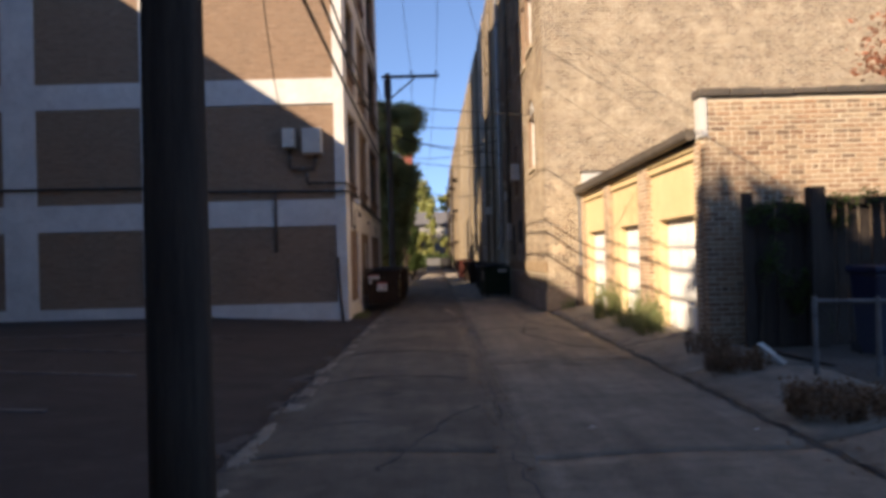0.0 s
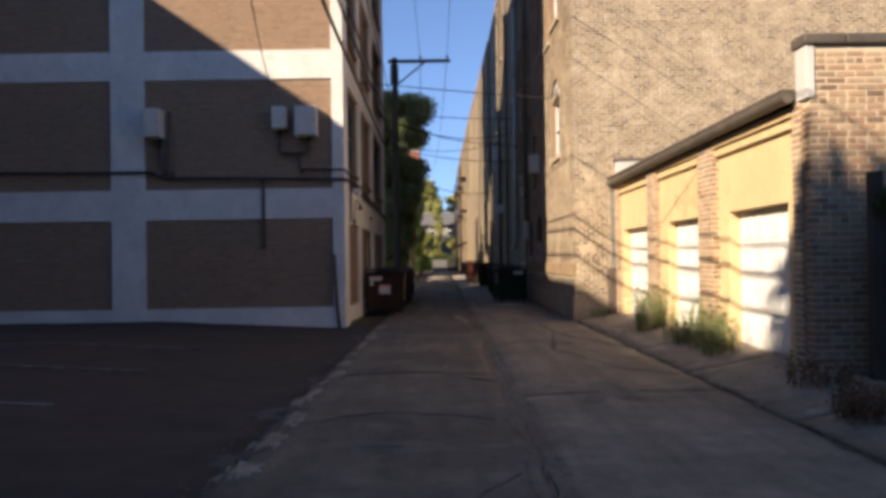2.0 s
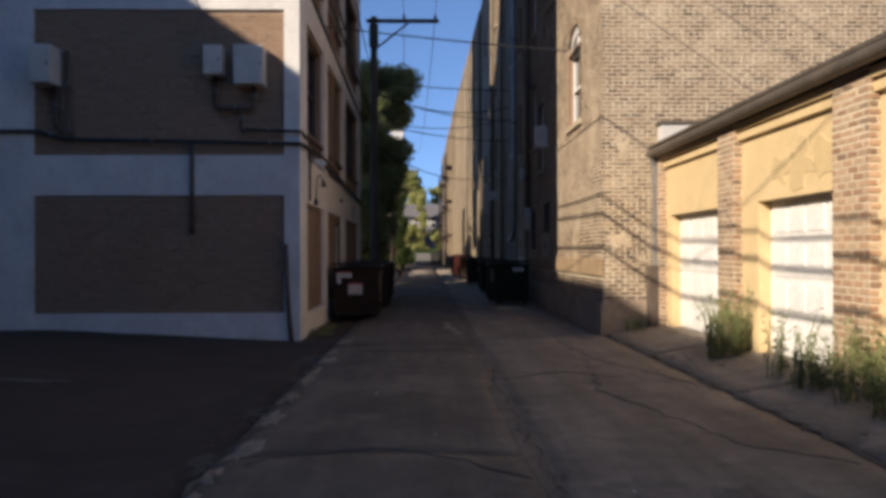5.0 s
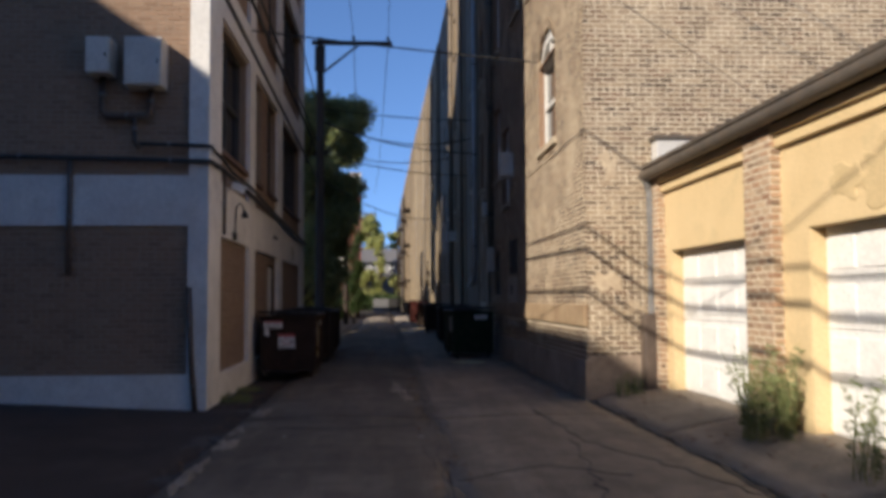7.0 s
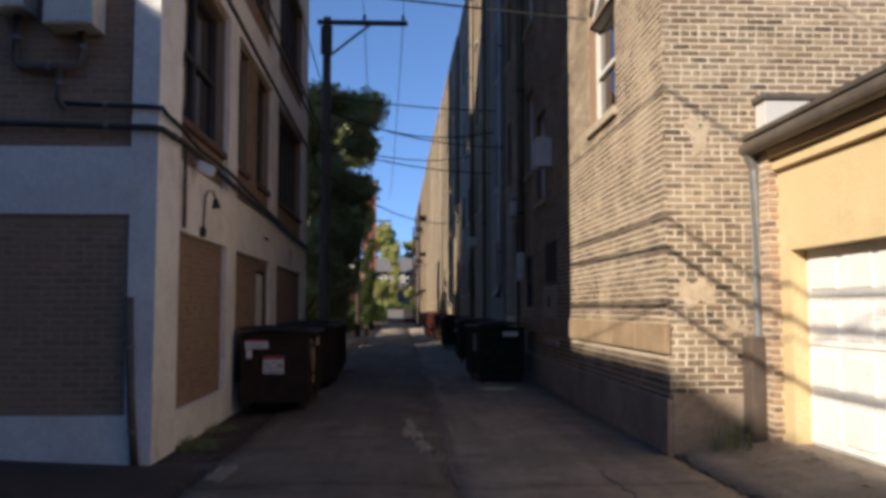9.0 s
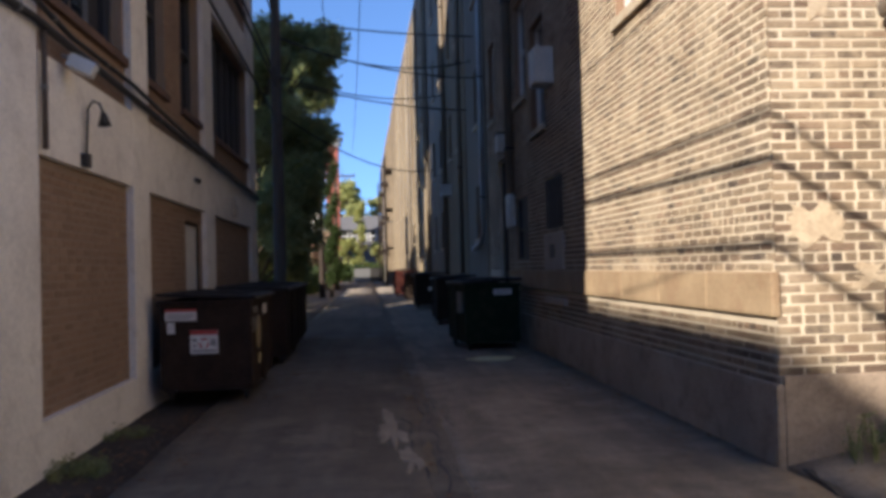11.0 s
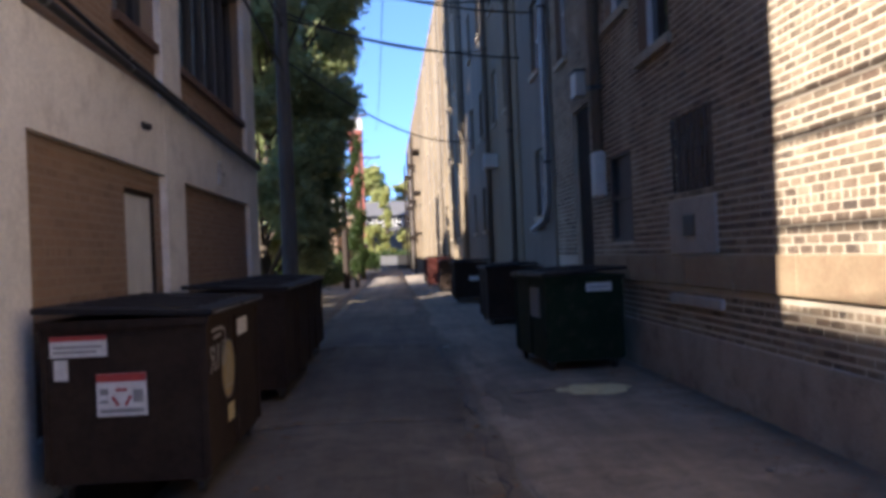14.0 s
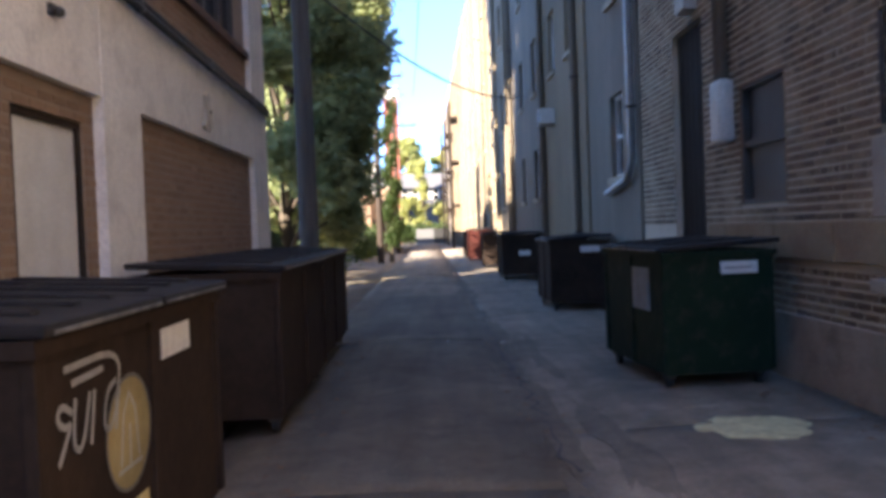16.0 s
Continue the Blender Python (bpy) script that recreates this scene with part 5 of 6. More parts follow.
def tree(x, y, h, spread, seed, n, size, material=None, low=0.25, label="leafy green tree behind the building", clumps_n=26, squash=1.0, airy=1.0, lean=0.0):
    g = random.Random(seed)
    t = thing("tree", label, "tree", (x, y, -0.1), group="alley trees")
    pts = [Vector((x + 0.15 * math.sin(k * 0.9 + seed), y + 0.12 * math.cos(k * 1.3 + seed), -0.2 + (h * 0.72) * k / 7)) for k in range(8)]
    r0 = 0.018 * h + 0.05
    part("trunk", tube(pts, [r0 * (1 - 0.11 * k) for k in range(8)], 10), M_BARK, t, "", True)
    clumps = []
    for k in range(clumps_n):
        f = low + (1 - low) * (k + 0.5) / clumps_n
        rr = spread * (0.55 + 0.6 * math.sin(math.pi * min(1, (f - low) / (1 - low) * 0.85 + 0.12))) * g.uniform(0.55, 0.95)
        a = g.uniform(0, math.tau)
        cx, cy, cz = x + rr * math.cos(a) * 0.75 * squash, y + rr * math.sin(a) * 0.75, h * f
        cx += lean * (max(0.0, f - 0.6) * 3.6 - (0.4 if 0.28 < f < 0.6 else 0.0))
        s = spread * g.uniform(0.26, 0.44) * airy
        clumps.append((cx, cy, cz, s, s, s * g.uniform(0.6, 0.95)))
        base = pts[min(7, int(f * 7))]
        part("limb", tube([base, base.lerp(Vector((cx, cy, cz)), 0.5) + Vector((0, 0, 0.15)), Vector((cx, cy, cz))], [r0 * 0.32, r0 * 0.2, r0 * 0.08], 6), M_BARK, t, "", True)
    clumps.append((x, y, h * 0.9, spread * 0.4, spread * 0.4, h * 0.1))
    leaf_cloud("crown", clumps, n, size, seed, material or M_CROWN, t)
    return t


big_tree = tree(-3.6, 45.0, 9.6, 2.6, 3, 46000, 0.115, M_CROWN, 0.16, "leafy green tree spilling over the alley's edge", 38, airy=0.78, lean=1.0)
leaf_cloud("crown", [(-2.55, 46.2, 1.6, 0.7, 0.7, 0.7), (-2.25, 45.4, 2.6, 0.8, 0.7, 0.65), (-2.15, 46.0, 3.7, 0.75, 0.7, 0.65), (-1.95, 45.3, 5.1, 0.85, 0.8, 0.6), (-3.3, 45.0, 3.4, 0.9, 0.8, 0.9), (-1.75, 46.2, 6.0, 0.8, 0.8, 0.55), (-2.6, 44.6, 6.3, 0.9, 0.9, 0.7)], 15000, 0.11, 93, M_CROWN, big_tree)
tree(-4.0, 50.4, 10.4, 2.4, 4, 32000, 0.12, M_CROWN, 0.15, "yellow-green tree at the alley's edge", 26, airy=0.8, lean=1.0)
# two tall crowns added out of view, to shade the east row's walls
tree(-8.0, 40.6, 20.5, 4.0, 5, 20000, 0.30, M_CROWN, 0.68, "hidden tall tree added to shade the east row", 30, airy=0.8)
tree(-8.0, 45.6, 21.5, 4.2, 6, 20000, 0.30, M_CROWN_DARK, 0.66, "hidden tall dark tree added to shade the east row", 30, airy=0.8)
tree(-5.8, 56.0, 8.2, 2.4, 7, 14000, 0.17, M_CROWN, 0.15, "leafy tree in the yard", 30)
# unseen crowns behind the camera, placed to shade the near yard and garage end
tree(-10.5, -12.0, 13.0, 4.5, 19, 16000, 0.30, M_CROWN, 0.2, "unseen street tree added to shade the near yard", 34)
tree(-9.8, -3.6, 11.7, 4.0, 9, 17000, 0.26, M_CROWN, 0.30, "unseen street tree added to shade the garage end wall", 30)
tree(-2.3, 122, 5.0, 1.6, 12, 3500, 0.22, M_CROWN_PALE, 0.12, "yellow-green street tree at the alley's end", 16)
tree(-0.9, 126, 9.6, 1.0, 13, 4000, 0.22, M_CROWN_PALE, 0.35, "slender yellow-green street tree at the alley's end", 18)
tree(0.9, 127, 4.6, 1.5, 15, 3500, 0.22, M_CROWN_PALE, 0.12, "low yellow-green street tree at the alley's end", 14)
tree(-11, 128, 11, 5, 14, 7000, 0.35, M_CROWN_DARK, 0.1, "dark street tree at the alley's end", 20)


def weed(x, y, h, n, seed, label, material=None, spread=0.25):
    """A tuft of tall stalks with small leaves."""
    g = np.random.default_rng(seed)
    base = gz(x, y)
    t = thing("weed", label, "weed", (x, y, base), group="weeds along the garages")
    bm = bmesh.new()
    tips = []
    for k in range(n):
        a, r = g.uniform(0, math.tau), spread * math.sqrt(g.random()) * 0.6
        p = Vector((x + r * math.cos(a), y + 1.3 * r * math.sin(a), base - 0.03))
        hh = h * g.uniform(0.45, 1.0)
        lean = Vector((g.normal() * 0.12, g.normal() * 0.16, 0)) * hh * 1.2
        q = p + lean * 0.4 + Vector((0, 0, hh * 0.6))
        e = p + lean + Vector((0, 0, hh))
        s = Vector((math.cos(a), math.sin(a), 0)) * 0.006
        vs = [bm.verts.new(c) for c in (p - s, p + s, q + s, q - s)]
        bm.faces.new(vs)
        bm.faces.new((vs[3], vs[2], bm.verts.new(e)))
        tips += [p.lerp(e, f) for f in g.uniform(0.15, 1, 9)]
    part("stalk", bm, material or M_WEED, t)["kind"] = "stuff"
    leaf_cloud("leaf", [(p.x, p.y, p.z, 0.05, 0.05, 0.06) for p in tips[:2400]], n * 22, 0.022 if h > 0.4 or material == M_DRY else 0.014, seed + 1, material or M_WEED, t, "", -0.1)
    return t


weed(3.58, 15.0, 0.8, 60, 1, "tall green weeds against a brick pier", spread=0.42)
weed(3.55, 14.3, 0.55, 50, 2, "low green weeds at the garage door's foot", spread=0.4)
weed(3.55, 18.25, 0.95, 90, 3, "tall yellow-green weeds against a brick pier", spread=0.4)
weed(3.55, 16.4, 0.75, 26, 4, "thin tall weeds before a white garage door", spread=0.4)
weed(3.5, 15.75, 0.45, 40, 15, "bushy low green weeds by the garage", spread=0.35)
weed(3.35, 22.0, 0.35, 24, 5, "small weeds in the corner by the downpipe", spread=0.3)
weed(3.55, 11.4, 0.35, 40, 6, "low weeds at the brick wall's foot", M_DRY, 0.5)
weed(3.45, 9.9, 0.30, 110, 7, "dry brown weeds at the alley's edge", M_DRY, 0.6)
weed(3.4, 7.2, 0.27, 190, 8, "clump of dry brown grass at the alley's edge", M_DRY, 0.75)
weed(3.6, 5.6, 0.40, 220, 9, "dry brown grass beside the fence", M_DRY, 0.7)
weed(-2.2, 23.5, 0.14, 60, 10, "low green weeds at the building's foot", spread=0.4)
weed(-2.25, 25.0, 0.10, 40, 11, "low green weeds along the painted wall", spread=0.4)

# reddish shrub over the garage wall
sh = thing("shrub", "bare reddish shrub rising over the brick wall", "shrub", (7.6, 12.9, 3.3))
part("stem", tube([(7.6, 12.9, 3.2), (7.5, 12.8, 4.2), (7.3, 12.7, 5.0)], [0.05, 0.035, 0.015], 6), M_BARK, sh)
leaf_cloud("crown", [(7.3, 12.7, 4.5, 0.9, 0.5, 0.7), (6.9, 12.7, 4.2, 0.5, 0.4, 0.4)], 900, 0.06, 21, M_REDLEAF, sh)

# ---- fence, gate and bin beside the garages ----
fence = thing("wooden_fence", "dark weathered board fence leaning beside the brick wall", "fence", (4.3, 11.0, 0.1))
rng = random.Random(4)
for k in range(8):
    x = 4.20 + k * 0.117
    part("board", boxes((-0.058, 0.058, -0.012, 0.012, 0.05, 2.06 + rng.uniform(-0.02, 0.02)), bevel=0.004, m=pose(x, 11.3 - 0.01 * (k % 2), 0.05, 0, rng.uniform(-0.4, 0.4), 0)), M_FENCE, fence)
for z in (0.5, 1.75):
    part("rail", boxes((4.1, 5.2, 11.32, 11.37, z, z + 0.09)), M_FENCE, fence)
part("post", boxes((4.05, 4.17, 11.2, 11.32, 0.0, 2.25), bevel=0.01), M_FENCE, fence)
part("post", boxes((4.85, 5.05, 11.0, 11.2, 0.0, 2.3), bevel=0.01), M_FENCE, fence)
part("top_rail", boxes((5.05, 9, 11.1, 11.2, 2.06, 2.16), bevel=0.01), M_FENCE, fence)
for k in range(24):
    part("board", boxes((5.1 + k * 0.16, 5.24 + k * 0.16, 11.2, 11.225, 0.1, 2.1 + rng.uniform(-0.04, 0.04))), M_FENCE, fence)
fence_vine = thing("vine", "dark straggling vine over the weathered fence", "vine", (4.6, 11.1, 1.0))
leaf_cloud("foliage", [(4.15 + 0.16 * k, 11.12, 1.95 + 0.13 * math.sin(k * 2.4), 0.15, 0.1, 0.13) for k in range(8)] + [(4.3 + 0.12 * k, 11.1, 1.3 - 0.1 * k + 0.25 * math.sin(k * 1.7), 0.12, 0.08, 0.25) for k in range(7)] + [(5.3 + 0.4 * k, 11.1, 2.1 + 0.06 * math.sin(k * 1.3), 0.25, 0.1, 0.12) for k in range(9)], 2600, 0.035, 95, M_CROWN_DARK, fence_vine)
part("stem", tube([(4.22, 11.24, 0.05), (4.3, 11.2, 1.1), (4.5, 11.16, 1.9), (5.2, 11.12, 2.12)], [0.02, 0.018, 0.014, 0.008], 6), M_BARK, fence_vine)
gate = thing("chain_link_gate", "low galvanised chain-link gate beside the alley", "gate", (4.0, 8.6, 0.1))
GP = [(3.86, 8.75), (4.36, 8.45), (5.3, 8.0), (6.3, 7.6)]
for x, y in GP:
    part("post", rod(((x, y, -0.1), (x, y, 1.0)), r=0.028, seg=10), M_DULLSTEEL, gate)
for (xa, ya), (xb, yb) in zip(GP, GP[1:]):
    part("rail", rod(((xa, ya, 0.95), (xb, yb, 0.95)), r=0.022, seg=10), M_DULLSTEEL, gate)
    part("rail", rod(((xa, ya, 0.12), (xb, yb, 0.12)), r=0.016, seg=10), M_DULLSTEEL, gate)
    mesh = bmesh.new()
    L = math.hypot(xb - xa, yb - ya)
    A, B = Vector((xa, ya, 0)), Vector((xb, yb, 0))
    nn = int(L / 0.07)
    for i in range(-12, nn):
        for s in (0, 1):
            u0, u1 = i * 0.07, i * 0.07 + 0.83
            z0, z1 = (0.12, 0.95) if s == 0 else (0.95, 0.12)
            if u0 < 0:
                z0, u0 = z0 + (z1 - z0) * (-u0) / 0.83, 0
            if u1 > L:
                z1, u1 = z0 + (z1 - z0) * (L - u0) / (u1 - u0), L
            if u1 - u0 > 0.02:
                add_cyl(mesh, A.lerp(B, u0 / L) + Vector((0, 0, z0)), A.lerp(B, u1 / L) + Vector((0, 0, z1)), 0.0018, 0.0018, 3, False)
    part("wire_mesh", mesh, M_DULLSTEEL, gate, "chain-link mesh")
binx = thing("recycling_cart", "blue plastic wheeled cart behind the fence", "cart", (5.4, 10.2, 0.1))
cb = bmesh.new()
vs = add_box(cb, 5.1, 5.75, 9.9, 10.55, 0.2, 1.18, 0.04)
for v in cb.verts:
    if v.co.z < 0.4:
        v.co.x, v.co.y = 5.425 + (v.co.x - 5.425) * 0.85, 10.22 + (v.co.y - 10.22) * 0.85
part("body", cb, M_BLUE, binx)
part("lid", boxes((5.07, 5.78, 9.86, 10.6, 1.18, 1.27), bevel=0.03), M_BLUE, binx)
for x in (5.15, 5.7):
    part("wheel", rod(((x - 0.03, 10.5, 0.2), (x + 0.03, 10.5, 0.2)), r=0.12, seg=16), M_RUBBER, binx)
solid("yard_ground", sheet(4.12, 14, -12, 11.85, 0.5, 0.03, -0.3), M_EARTH, "bare earth yard behind the fence", "ground", "structure")
deb = thing("debris", "broken pale board and litter at the fence's foot", "litter", (3.8, 9.9, 0.1))
part("plank", boxes((-0.35, 0.35, -0.05, 0.05, -0.012, 0.012), bevel=0.003, m=pose(3.85, 9.6, 0.22, 0, 32, -60)), M_BOX, deb)
part("plank", boxes((-0.6, 0.6, -0.04, 0.04, -0.012, 0.012), bevel=0.003, m=pose(4.3, 9.3, 0.2, 0, 12, -30)), M_OLDWOOD, deb)


# ---- on the ground ----
def blot(name, pts, z, material, label, category, thick=0.006, seed=1, amp=0.15):
    """A flat irregular patch lying on the slabs."""
    bm = bmesh.new()
    cx, cy, rx, ry = pts
    ring = []
    for k in range(40):
        a = k * math.tau / 40
        r = 1 + amp * 2 * noise.noise((math.cos(a) * 1.6 + seed, math.sin(a) * 1.6, seed * 0.7)) + amp * noise.noise((math.cos(a) * 5, math.sin(a) * 5, seed))
        px, py = cx + rx * r * math.cos(a), cy + ry * r * math.sin(a)
        ring.append(bm.verts.new((px, py, z + gz(px, py))))
    top = [bm.verts.new((cx + (v.co.x - cx) * 0.9, cy + (v.co.y - cy) * 0.9, v.co.z + thick)) for v in ring]
    for k in range(40):
        bm.faces.new((ring[k], ring[(k + 1) % 40], top[(k + 1) % 40], top[k]))
    mid = bm.verts.new((cx, cy, z + thick + gz(cx, cy)))
    for k in range(40):
        bm.faces.new((top[k], top[(k + 1) % 40], mid))
    return solid(name, bm, material, label, category)


blot("spill", (1.91, 29.66, 0.32, 0.30), 0.004, M_STAIN, "dried pale yellow spill on the concrete", "spill", 0.008, 2, 0.2)
blot("spill", (1.60, 29.70, 0.12, 0.10), 0.003, M_STAIN, "thin yellow streak beside the larger spill", "spill", 0.005, 5)
for k, (cx, cy, rx, ry) in enumerate(((-0.2, 9.5, 0.55, 0.18), (-0.6, 12.2, 0.35, 0.12), (-0.5, 16.5, 0.4, 0.3), (-0.9, 8.0, 0.25, 0.1), (0.95, 29.4, 0.13, 1.1), (0.9, 33.5, 0.12, 1.4), (-0.5, 24.2, 0.3, 0.6), (0.75, 25.4, 0.09, 0.6), (0.35, 27.0, 0.12, 0.7), (1.6, 12.0, 0.3, 0.5))):
    blot("concrete_patch", (cx, cy, rx, ry), 0.001, M_OLDPATCH, "darker stained repair in the concrete", "patch", 0.006, k + 3, 0.5)
for k, (cx, cy, rx, ry) in enumerate(((0.24, 24.3, 0.11, 0.62), (0.36, 23.2, 0.07, 0.4), (2.25, 25.2, 0.32, 0.16), (2.42, 24.4, 0.22, 0.10), (2.3, 26.3, 0.16, 0.12), (1.95, 30.35, 0.2, 0.08))):
    blot("worn_patch", (cx, cy, rx, ry), 0.001, M_APRON, "pale scuffed patch of bare concrete", "patch", 0.007, k + 90, 0.6)
rng = random.Random(17)
for k in range(16):
    yy = 5.5 + k * 1.08 + rng.uniform(-0.3, 0.3)
    blot("edge_stone", (-1.62 + rng.uniform(-0.06, 0.04), yy, rng.uniform(0.06, 0.13), rng.uniform(0.25, 0.55)), 0.0, M_APRON, "pale broken concrete along the alley's edge", "edge stone", 0.012, k + 40, 0.5)
    if k % 2:
        blot("pothole", (-1.80 + rng.uniform(-0.08, 0.05), yy + 0.5, rng.uniform(0.08, 0.2), rng.uniform(0.2, 0.4)), 0.004, M_TAR, "dark dirt pocket at the broken asphalt edge", "pothole", 0.008, k + 70, 0.5)
# parking stripes
for y in (9.0, 11.7, 14.4, 17.2):
    st = sheet(-9.5, -4.2, y - 0.05, y + 0.05, 0.35, 0.0, -0.3)
    for v in st.verts:
        v.co.z += 0.016
    solid("parking_stripe", st, M_LINE, "worn pale parking stripe on the asphalt", "parking stripe", "structure", "parking stripes")


def crack(pts, w, seed):
    g = random.Random(seed)
    chain = []
    for (xa, ya), (xb, yb) in zip(pts, pts[1:]):
        n = max(2, int(math.hypot(xb - xa, yb - ya) / 0.18))
        for k in range(n):
            f = k / n
            chain.append((xa + (xb - xa) * f + g.uniform(-0.05, 0.05), ya + (yb - ya) * f + g.uniform(-0.05, 0.05)))
    bm = bmesh.new()
    rows = []
    for i, (x, y) in enumerate(chain):
        a, b = chain[max(0, i - 1)], chain[min(len(chain) - 1, i + 1)]
        d = Vector((b[0] - a[0], b[1] - a[1], 0)).normalized()
        n = Vector((-d.y, d.x, 0)) * w * g.uniform(0.3, 1.2)
        z = gz(x, y) + 0.006
        rows.append((bm.verts.new((x - n.x, y - n.y, z - 0.02)), bm.verts.new((x - n.x * 0.7, y - n.y * 0.7, z)), bm.verts.new((x + n.x * 0.7, y + n.y * 0.7, z)), bm.verts.new((x + n.x, y + n.y, z - 0.02))))
    for a, b in zip(rows, rows[1:]):
        for k in range(3):
            bm.faces.new((a[k], b[k], b[k + 1], a[k + 1]))
    return solid("crack", bm, M_TAR, "dark jagged crack in the concrete filled with dirt", "crack", "structure")


CRACKS = [[(1.9, 21.5), (2.0, 19.0), (2.5, 17.6), (2.84, 16.2)], [(1.9, 19.0), (1.6, 16.5), (2.1, 14.0), (2.84, 13.2)],
          [(-0.5, 6.0), (0.1, 8.2), (0.5, 9.0)], [(-1.6, 10.6), (-0.7, 11.0), (0.5, 10.7)], [(0.5, 13.2), (-0.4, 13.9), (-1.7, 13.6)], [(0.6, 17.4), (1.4, 17.9), (2.2, 17.2)], [(-1.5, 20.4), (-0.5, 20.0), (0.5, 20.6)]]
CRACKS += [[(0.44, 22.6), (0.40, 23.8), (0.36, 25.2)]]
for k, c in enumerate(CRACKS):
    crack(c, 0.011, k)
for k, c in enumerate([[(-1.72, 1), (-1.68, 6), (-1.75, 10), (-1.66, 14), (-1.74, 18), (-1.7, 22.4)], [(2.85, 1), (2.82, 7), (2.87, 12), (2.84, 17), (2.88, 22.3)]]):
    crack(c, 0.04, 30 + k)

rng = random.Random(23)
yy = 3.0
while yy < 62:
    ln = rng.uniform(1.2, 4.0)
    crack([(0.56 + rng.uniform(-0.02, 0.02), yy), (0.58 + rng.uniform(-0.05, 0.05), yy + ln * 0.5), (0.56 + rng.uniform(-0.02, 0.02), yy + ln)], rng.uniform(0.008, 0.022), int(yy * 10))
    blot("worn_joint", (0.56 + rng.uniform(-0.05, 0.05), yy + ln * 0.5, rng.uniform(0.07, 0.17), ln * 0.55), 0.0, M_SEAM, "dirty sunken concrete along the middle joint", "joint", 0.005, int(yy * 7), 0.5)
    yy += ln + rng.uniform(-0.1, 0.25)


def litter(name, spots, n, size, seed, material, label):
    g = np.random.default_rng(seed)
    v, f = [], []
    for k in range(n):
        x0, x1, y0, y1 = spots[k % len(spots)]
        x, y = g.uniform(x0, x1), g.uniform(y0, y1)
        a, s = g.uniform(0, math.tau), size * g.uniform(0.5, 1.5)
        z = gz(x, y) + 0.014
        c, sn = math.cos(a) * s, math.sin(a) * s
        b = len(v)
        v += [(x - c, y - sn, z), (x + sn * 0.5, y - c * 0.5, z + s * 0.3), (x + c, y + sn, z + s * 0.1), (x - sn * 0.5, y + c * 0.5, z + s * 0.25)]
        f += [(b, b + 1, b + 2), (b, b + 2, b + 3)]
    me = bpy.data.meshes.new(name)
    me.from_pydata(v, [], f)
    me.materials.append(material)
    return tagged(new(name, me), label, "litter", kind="stuff")


EDGES = [(-1.95, -1.5, 2, 22), (2.6, 3.2, 3, 22), (-2.3, -1.3, 22.5, 26.3), (2.3, 2.8, 22.5, 31), (3.2, 3.8, 12, 22), (0.4, 0.75, 4, 40), (-1.3, -0.9, 26, 36)]
litter("fallen_leaves", EDGES, 1100, 0.028, 41, M_DRY, "dry brown leaves scattered along the alley's edges")
litter("gravel", EDGES[:4] + [(-1.6, 2.8, 2, 40)], 1500, 0.012, 42, M_APRON, "pale grit and small stones on the concrete")
litter("paper_scraps", [(-1.2, 2.6, 6, 36)], 9, 0.03, 43, M_STICKER, "few white paper scraps on the alley floor")


# ---- parked car in the yard beyond the building ----
car = thing("car", "dark parked car behind the building, half hidden", "car", (-3.9, 39.3, 0))
cbm = bmesh.new()
add_box(cbm, -4.75, -3.05, 38.3, 42.5, 0.32, 0.92, 0.12)
part("body", cbm, M_DARKMETAL, car)
cbm = bmesh.new()
vs = add_box(cbm, -4.65, -3.15, 39.2, 41.9, 0.9, 1.48)
for v in vs:
    if v.co.z > 1.2:
        v.co.x = -3.9 + (v.co.x + 3.9) * 0.8
        v.co.y = 40.55 + (v.co.y - 40.55) * 0.68
bmesh.ops.bevel(cbm, geom=list(cbm.edges), offset=0.05, segments=2, affect="EDGES")
part("cabin", cbm, M_GLASS, car)
for x in (-4.7, -3.1):
    for y in (39.1, 41.7):
        part("wheel", rod(((x - 0.1, y, 0.3), (x + 0.1, y, 0.3)), r=0.32, seg=18), M_RUBBER, car)
part("headlight", boxes((-3.4, -3.15, 38.27, 38.35, 0.62, 0.75), bevel=0.01), M_FRAME, car)

# ---- far along the west side ----
def block(name, x0, x1, y0, y1, h, material, label, cap=True):
    b = thing(name, label, "building", (x1, y0, 0))
    part("wall", boxes((x0, x1, y0, y1, -0.4, h)), material, b)
    if cap:
        part("coping", boxes((x0 - 0.05, x1 + 0.05, y0 - 0.05, y1 + 0.05, h, h + 0.15)), M_STONE, b)
    return b


# added behind the camera: closes the place and cuts sky light on south faces
block("sky_blocking_building", -32.0, 26.0, -44.0, -28.0, 15.0, M_BROWN, "unseen brown brick building closing off the sky behind the lot")
gb1 = block("brick_garage", -10.0, -3.9, 78.0, 90.0, 5.2, M_BROWN, "low red-brown brick garage along the alley")
for y in (79.4, 83.0, 86.6):
    part("garage_door", boxes((-3.9, -3.87, y, y + 2.4, 0, 2.2)), M_DARKWOOD, gb1)
rt = block("red_tower", -5.3, -3.62, 129, 132, 19.0, M_RED, "slender red brick tower with a pale top")
part("pale_top", boxes((-5.35, -3.57, 128.95, 132.05, 17.6, 18.9)), M_SIDING, rt)
part("louvre", boxes((-4.85, -4.1, 128.92, 129.0, 13.4, 15.2)), M_DARKFRAME, rt)
# hidden block, sized so its shadow covers the far yard's ground
block("brick_garage", -16.0, -9.6, 50.0, 77.9, 5.4, M_BROWN, "hidden long brown block added to shade the yard ground")
block("brick_garage", -9.0, -3.4, 92.0, 106.0, 4.8, M_BROWN, "long brown brick garage along the alley")
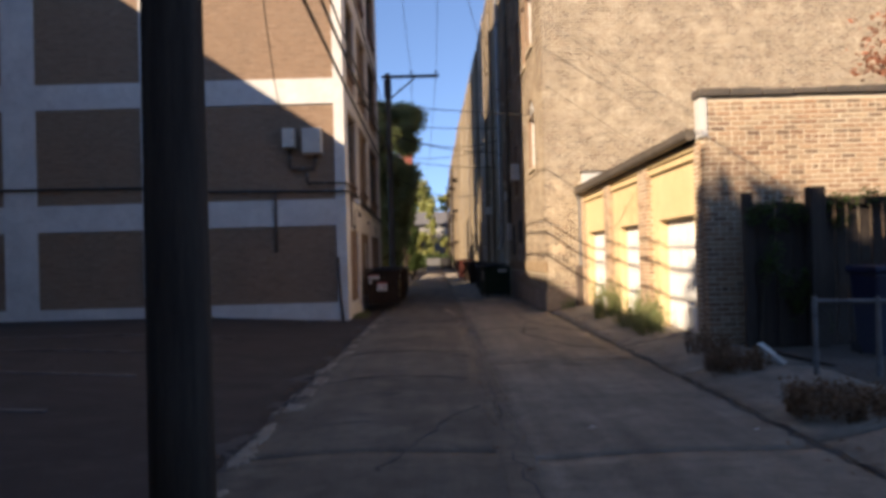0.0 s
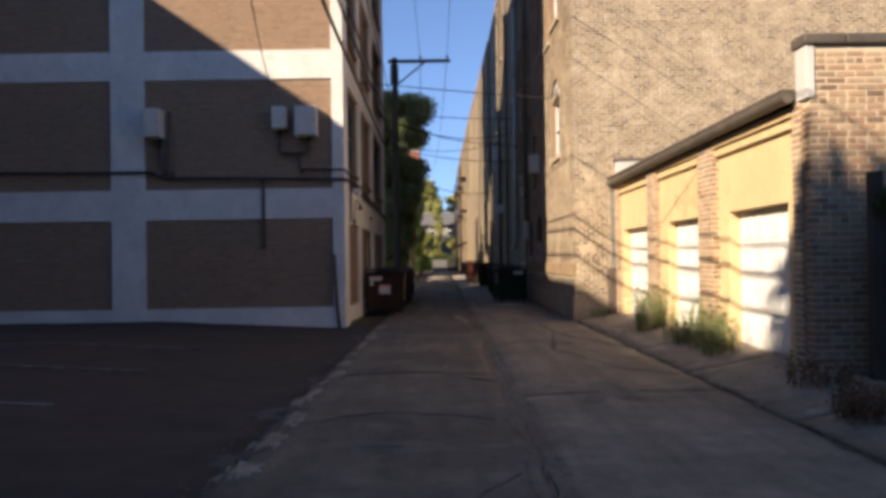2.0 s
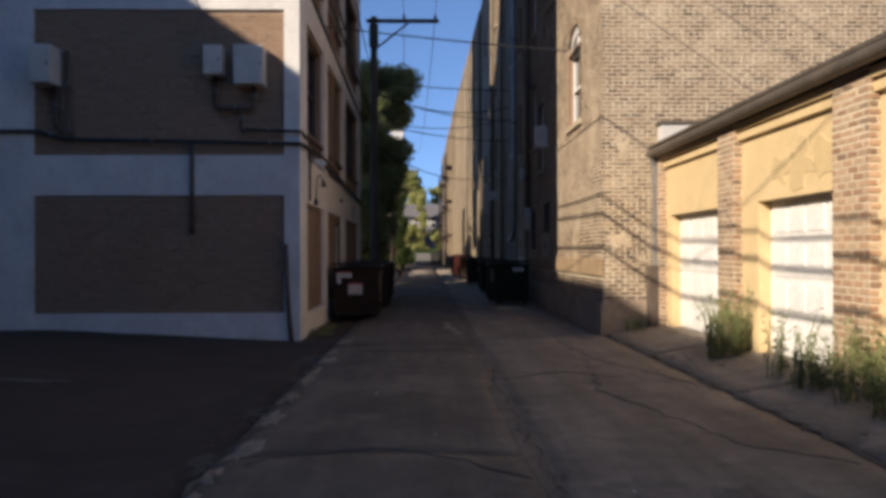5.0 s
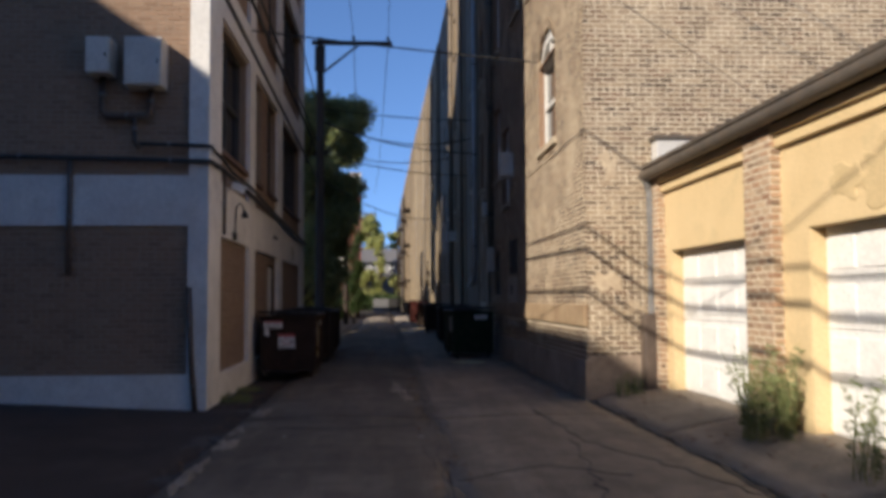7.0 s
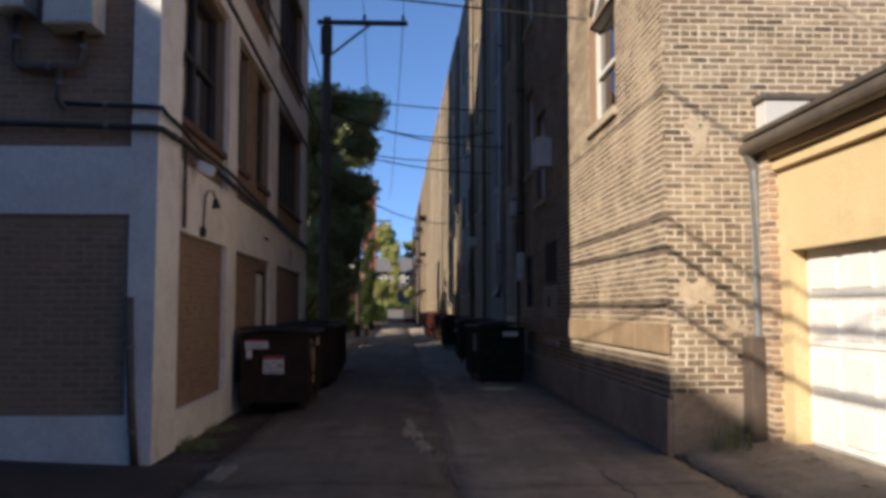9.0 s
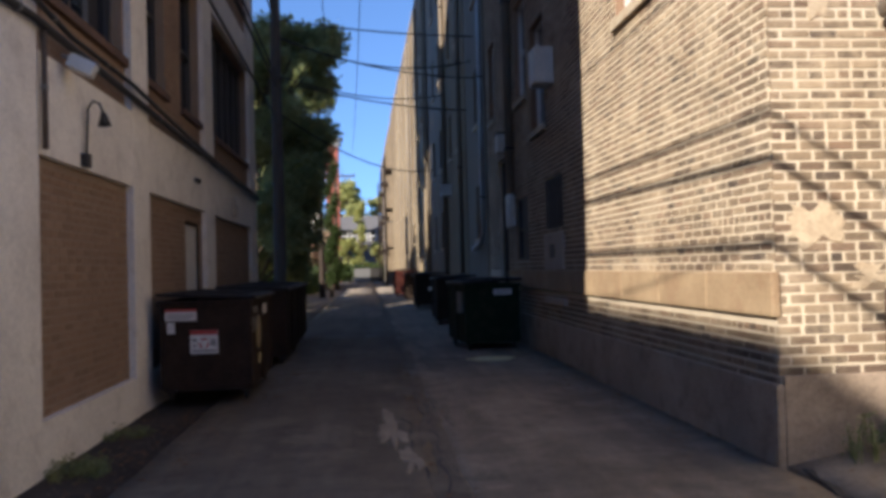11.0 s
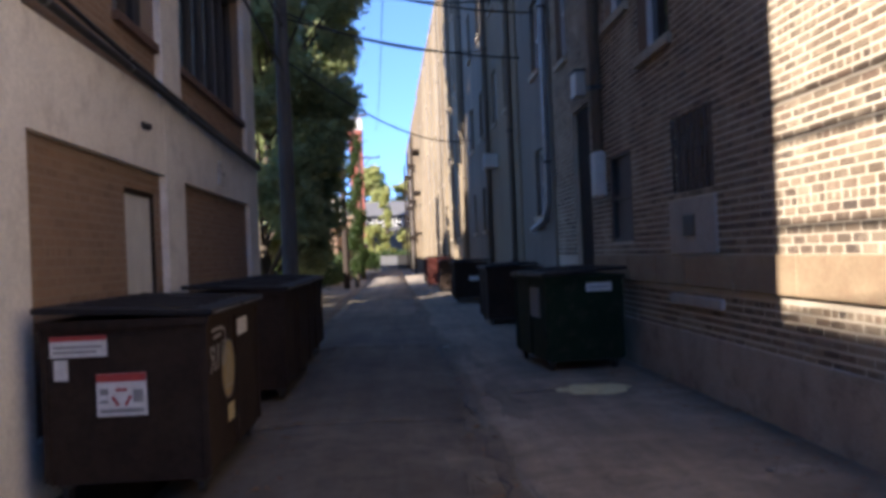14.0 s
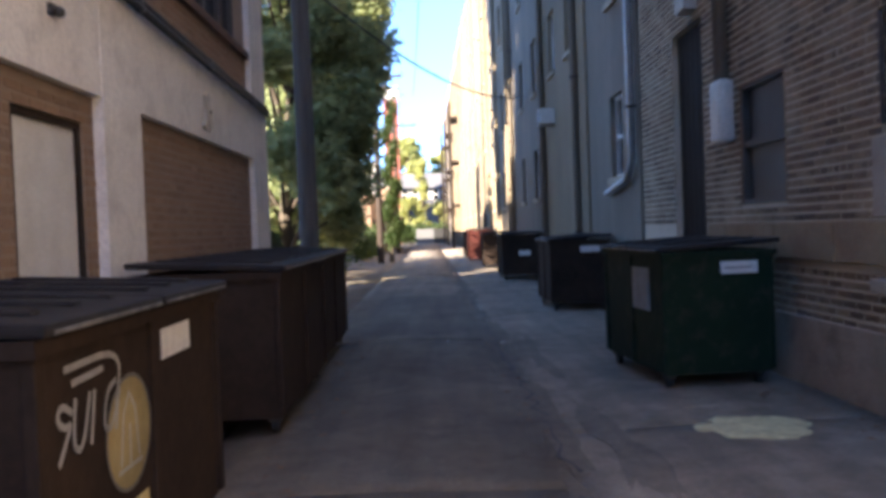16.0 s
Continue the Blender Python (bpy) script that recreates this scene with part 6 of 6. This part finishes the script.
for y, h, arm in ((63.5, 9.0, (-3.1, -1.2, 8.5)), (86.0, 9.5, (-3.0, -0.9, 9.0))):
    utility_pole(-2.5, y, h, 0.14, arm)
# invented foliage for an unidentified dark cluster; covers the tower's lower part
vine = thing("vine", "dark leafy stand-in for clutter below the tower", "vine", (-2.3, 64.6, 0))
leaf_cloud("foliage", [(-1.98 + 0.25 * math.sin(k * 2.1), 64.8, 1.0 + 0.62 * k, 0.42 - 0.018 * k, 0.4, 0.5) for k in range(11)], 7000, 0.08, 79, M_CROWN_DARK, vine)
part("stem", tube([(-2.05, 64.8, -0.2), (-2.0, 64.85, 3.0), (-1.95, 64.8, 7.2)], [0.12, 0.09, 0.04], 8), M_BARK, vine)
sign = thing("sign", "small white sign board on the far pole", "sign", (-2.9, 63.2, 3.2))
part("board", boxes((-3.05, -2.6, 63.2, 63.24, 3.1, 4.5), bevel=0.008), M_FRAME, sign)
part("bracket", boxes((-2.66, -2.5, 63.24, 63.36, 3.7, 3.8)), M_DARKMETAL, sign)
house = thing("house", "pale house with a grey roof across the far street", "house", (0, 138, 0))
part("wall", boxes((-7, 7, 138, 146, -0.4, 7.0)), M_SHINGLE, house)
rf = bmesh.new()
vs = add_box(rf, -7.6, 7.6, 137.4, 146.6, 7.0, 9.2)
for v in vs:
    if v.co.z > 8:
        v.co.y = 142 + (v.co.y - 142) * 0.05
part("roof", rf, M_SHINGLE, house)
for k in range(8):
    x = -5.0 + 1.35 * k
    w = part("window", boxes((x, x + 0.75, 137.95, 138.0, 5.5, 6.7)), M_GLASS, house)
    part("frame", boxes((x - 0.14, x, 137.93, 138, 5.4, 6.8), (x + 0.75, x + 0.89, 137.93, 138, 5.4, 6.8), (x, x + 0.75, 137.93, 138, 6.05, 6.2)), M_FRAME, w)
tree(-3.2, 158, 15.5, 3.6, 31, 6000, 0.42, M_CROWN_PALE, 0.25, "pale hazy tree beyond the far street", 22)
tree(2.6, 163, 14.0, 3.4, 32, 5000, 0.42, M_CROWN_PALE, 0.25, "pale hazy tree beyond the far street", 20)
endw = thing("end_gate", "grey steel gate across the alley's far end", "gate", (0, 112, 0))
part("gate_leaf", boxes((-1.6, 0.2, 112, 112.06, -0.15, 1.5)), M_DULLSTEEL, endw)
part("gate_leaf", boxes((0.25, 1.74, 112, 112.06, -0.15, 1.5)), M_DARKMETAL, endw)
yard = thing("hedge", "dark overgrown hedge along the yard beside the alley", "hedge", (-3.6, 50, 0))
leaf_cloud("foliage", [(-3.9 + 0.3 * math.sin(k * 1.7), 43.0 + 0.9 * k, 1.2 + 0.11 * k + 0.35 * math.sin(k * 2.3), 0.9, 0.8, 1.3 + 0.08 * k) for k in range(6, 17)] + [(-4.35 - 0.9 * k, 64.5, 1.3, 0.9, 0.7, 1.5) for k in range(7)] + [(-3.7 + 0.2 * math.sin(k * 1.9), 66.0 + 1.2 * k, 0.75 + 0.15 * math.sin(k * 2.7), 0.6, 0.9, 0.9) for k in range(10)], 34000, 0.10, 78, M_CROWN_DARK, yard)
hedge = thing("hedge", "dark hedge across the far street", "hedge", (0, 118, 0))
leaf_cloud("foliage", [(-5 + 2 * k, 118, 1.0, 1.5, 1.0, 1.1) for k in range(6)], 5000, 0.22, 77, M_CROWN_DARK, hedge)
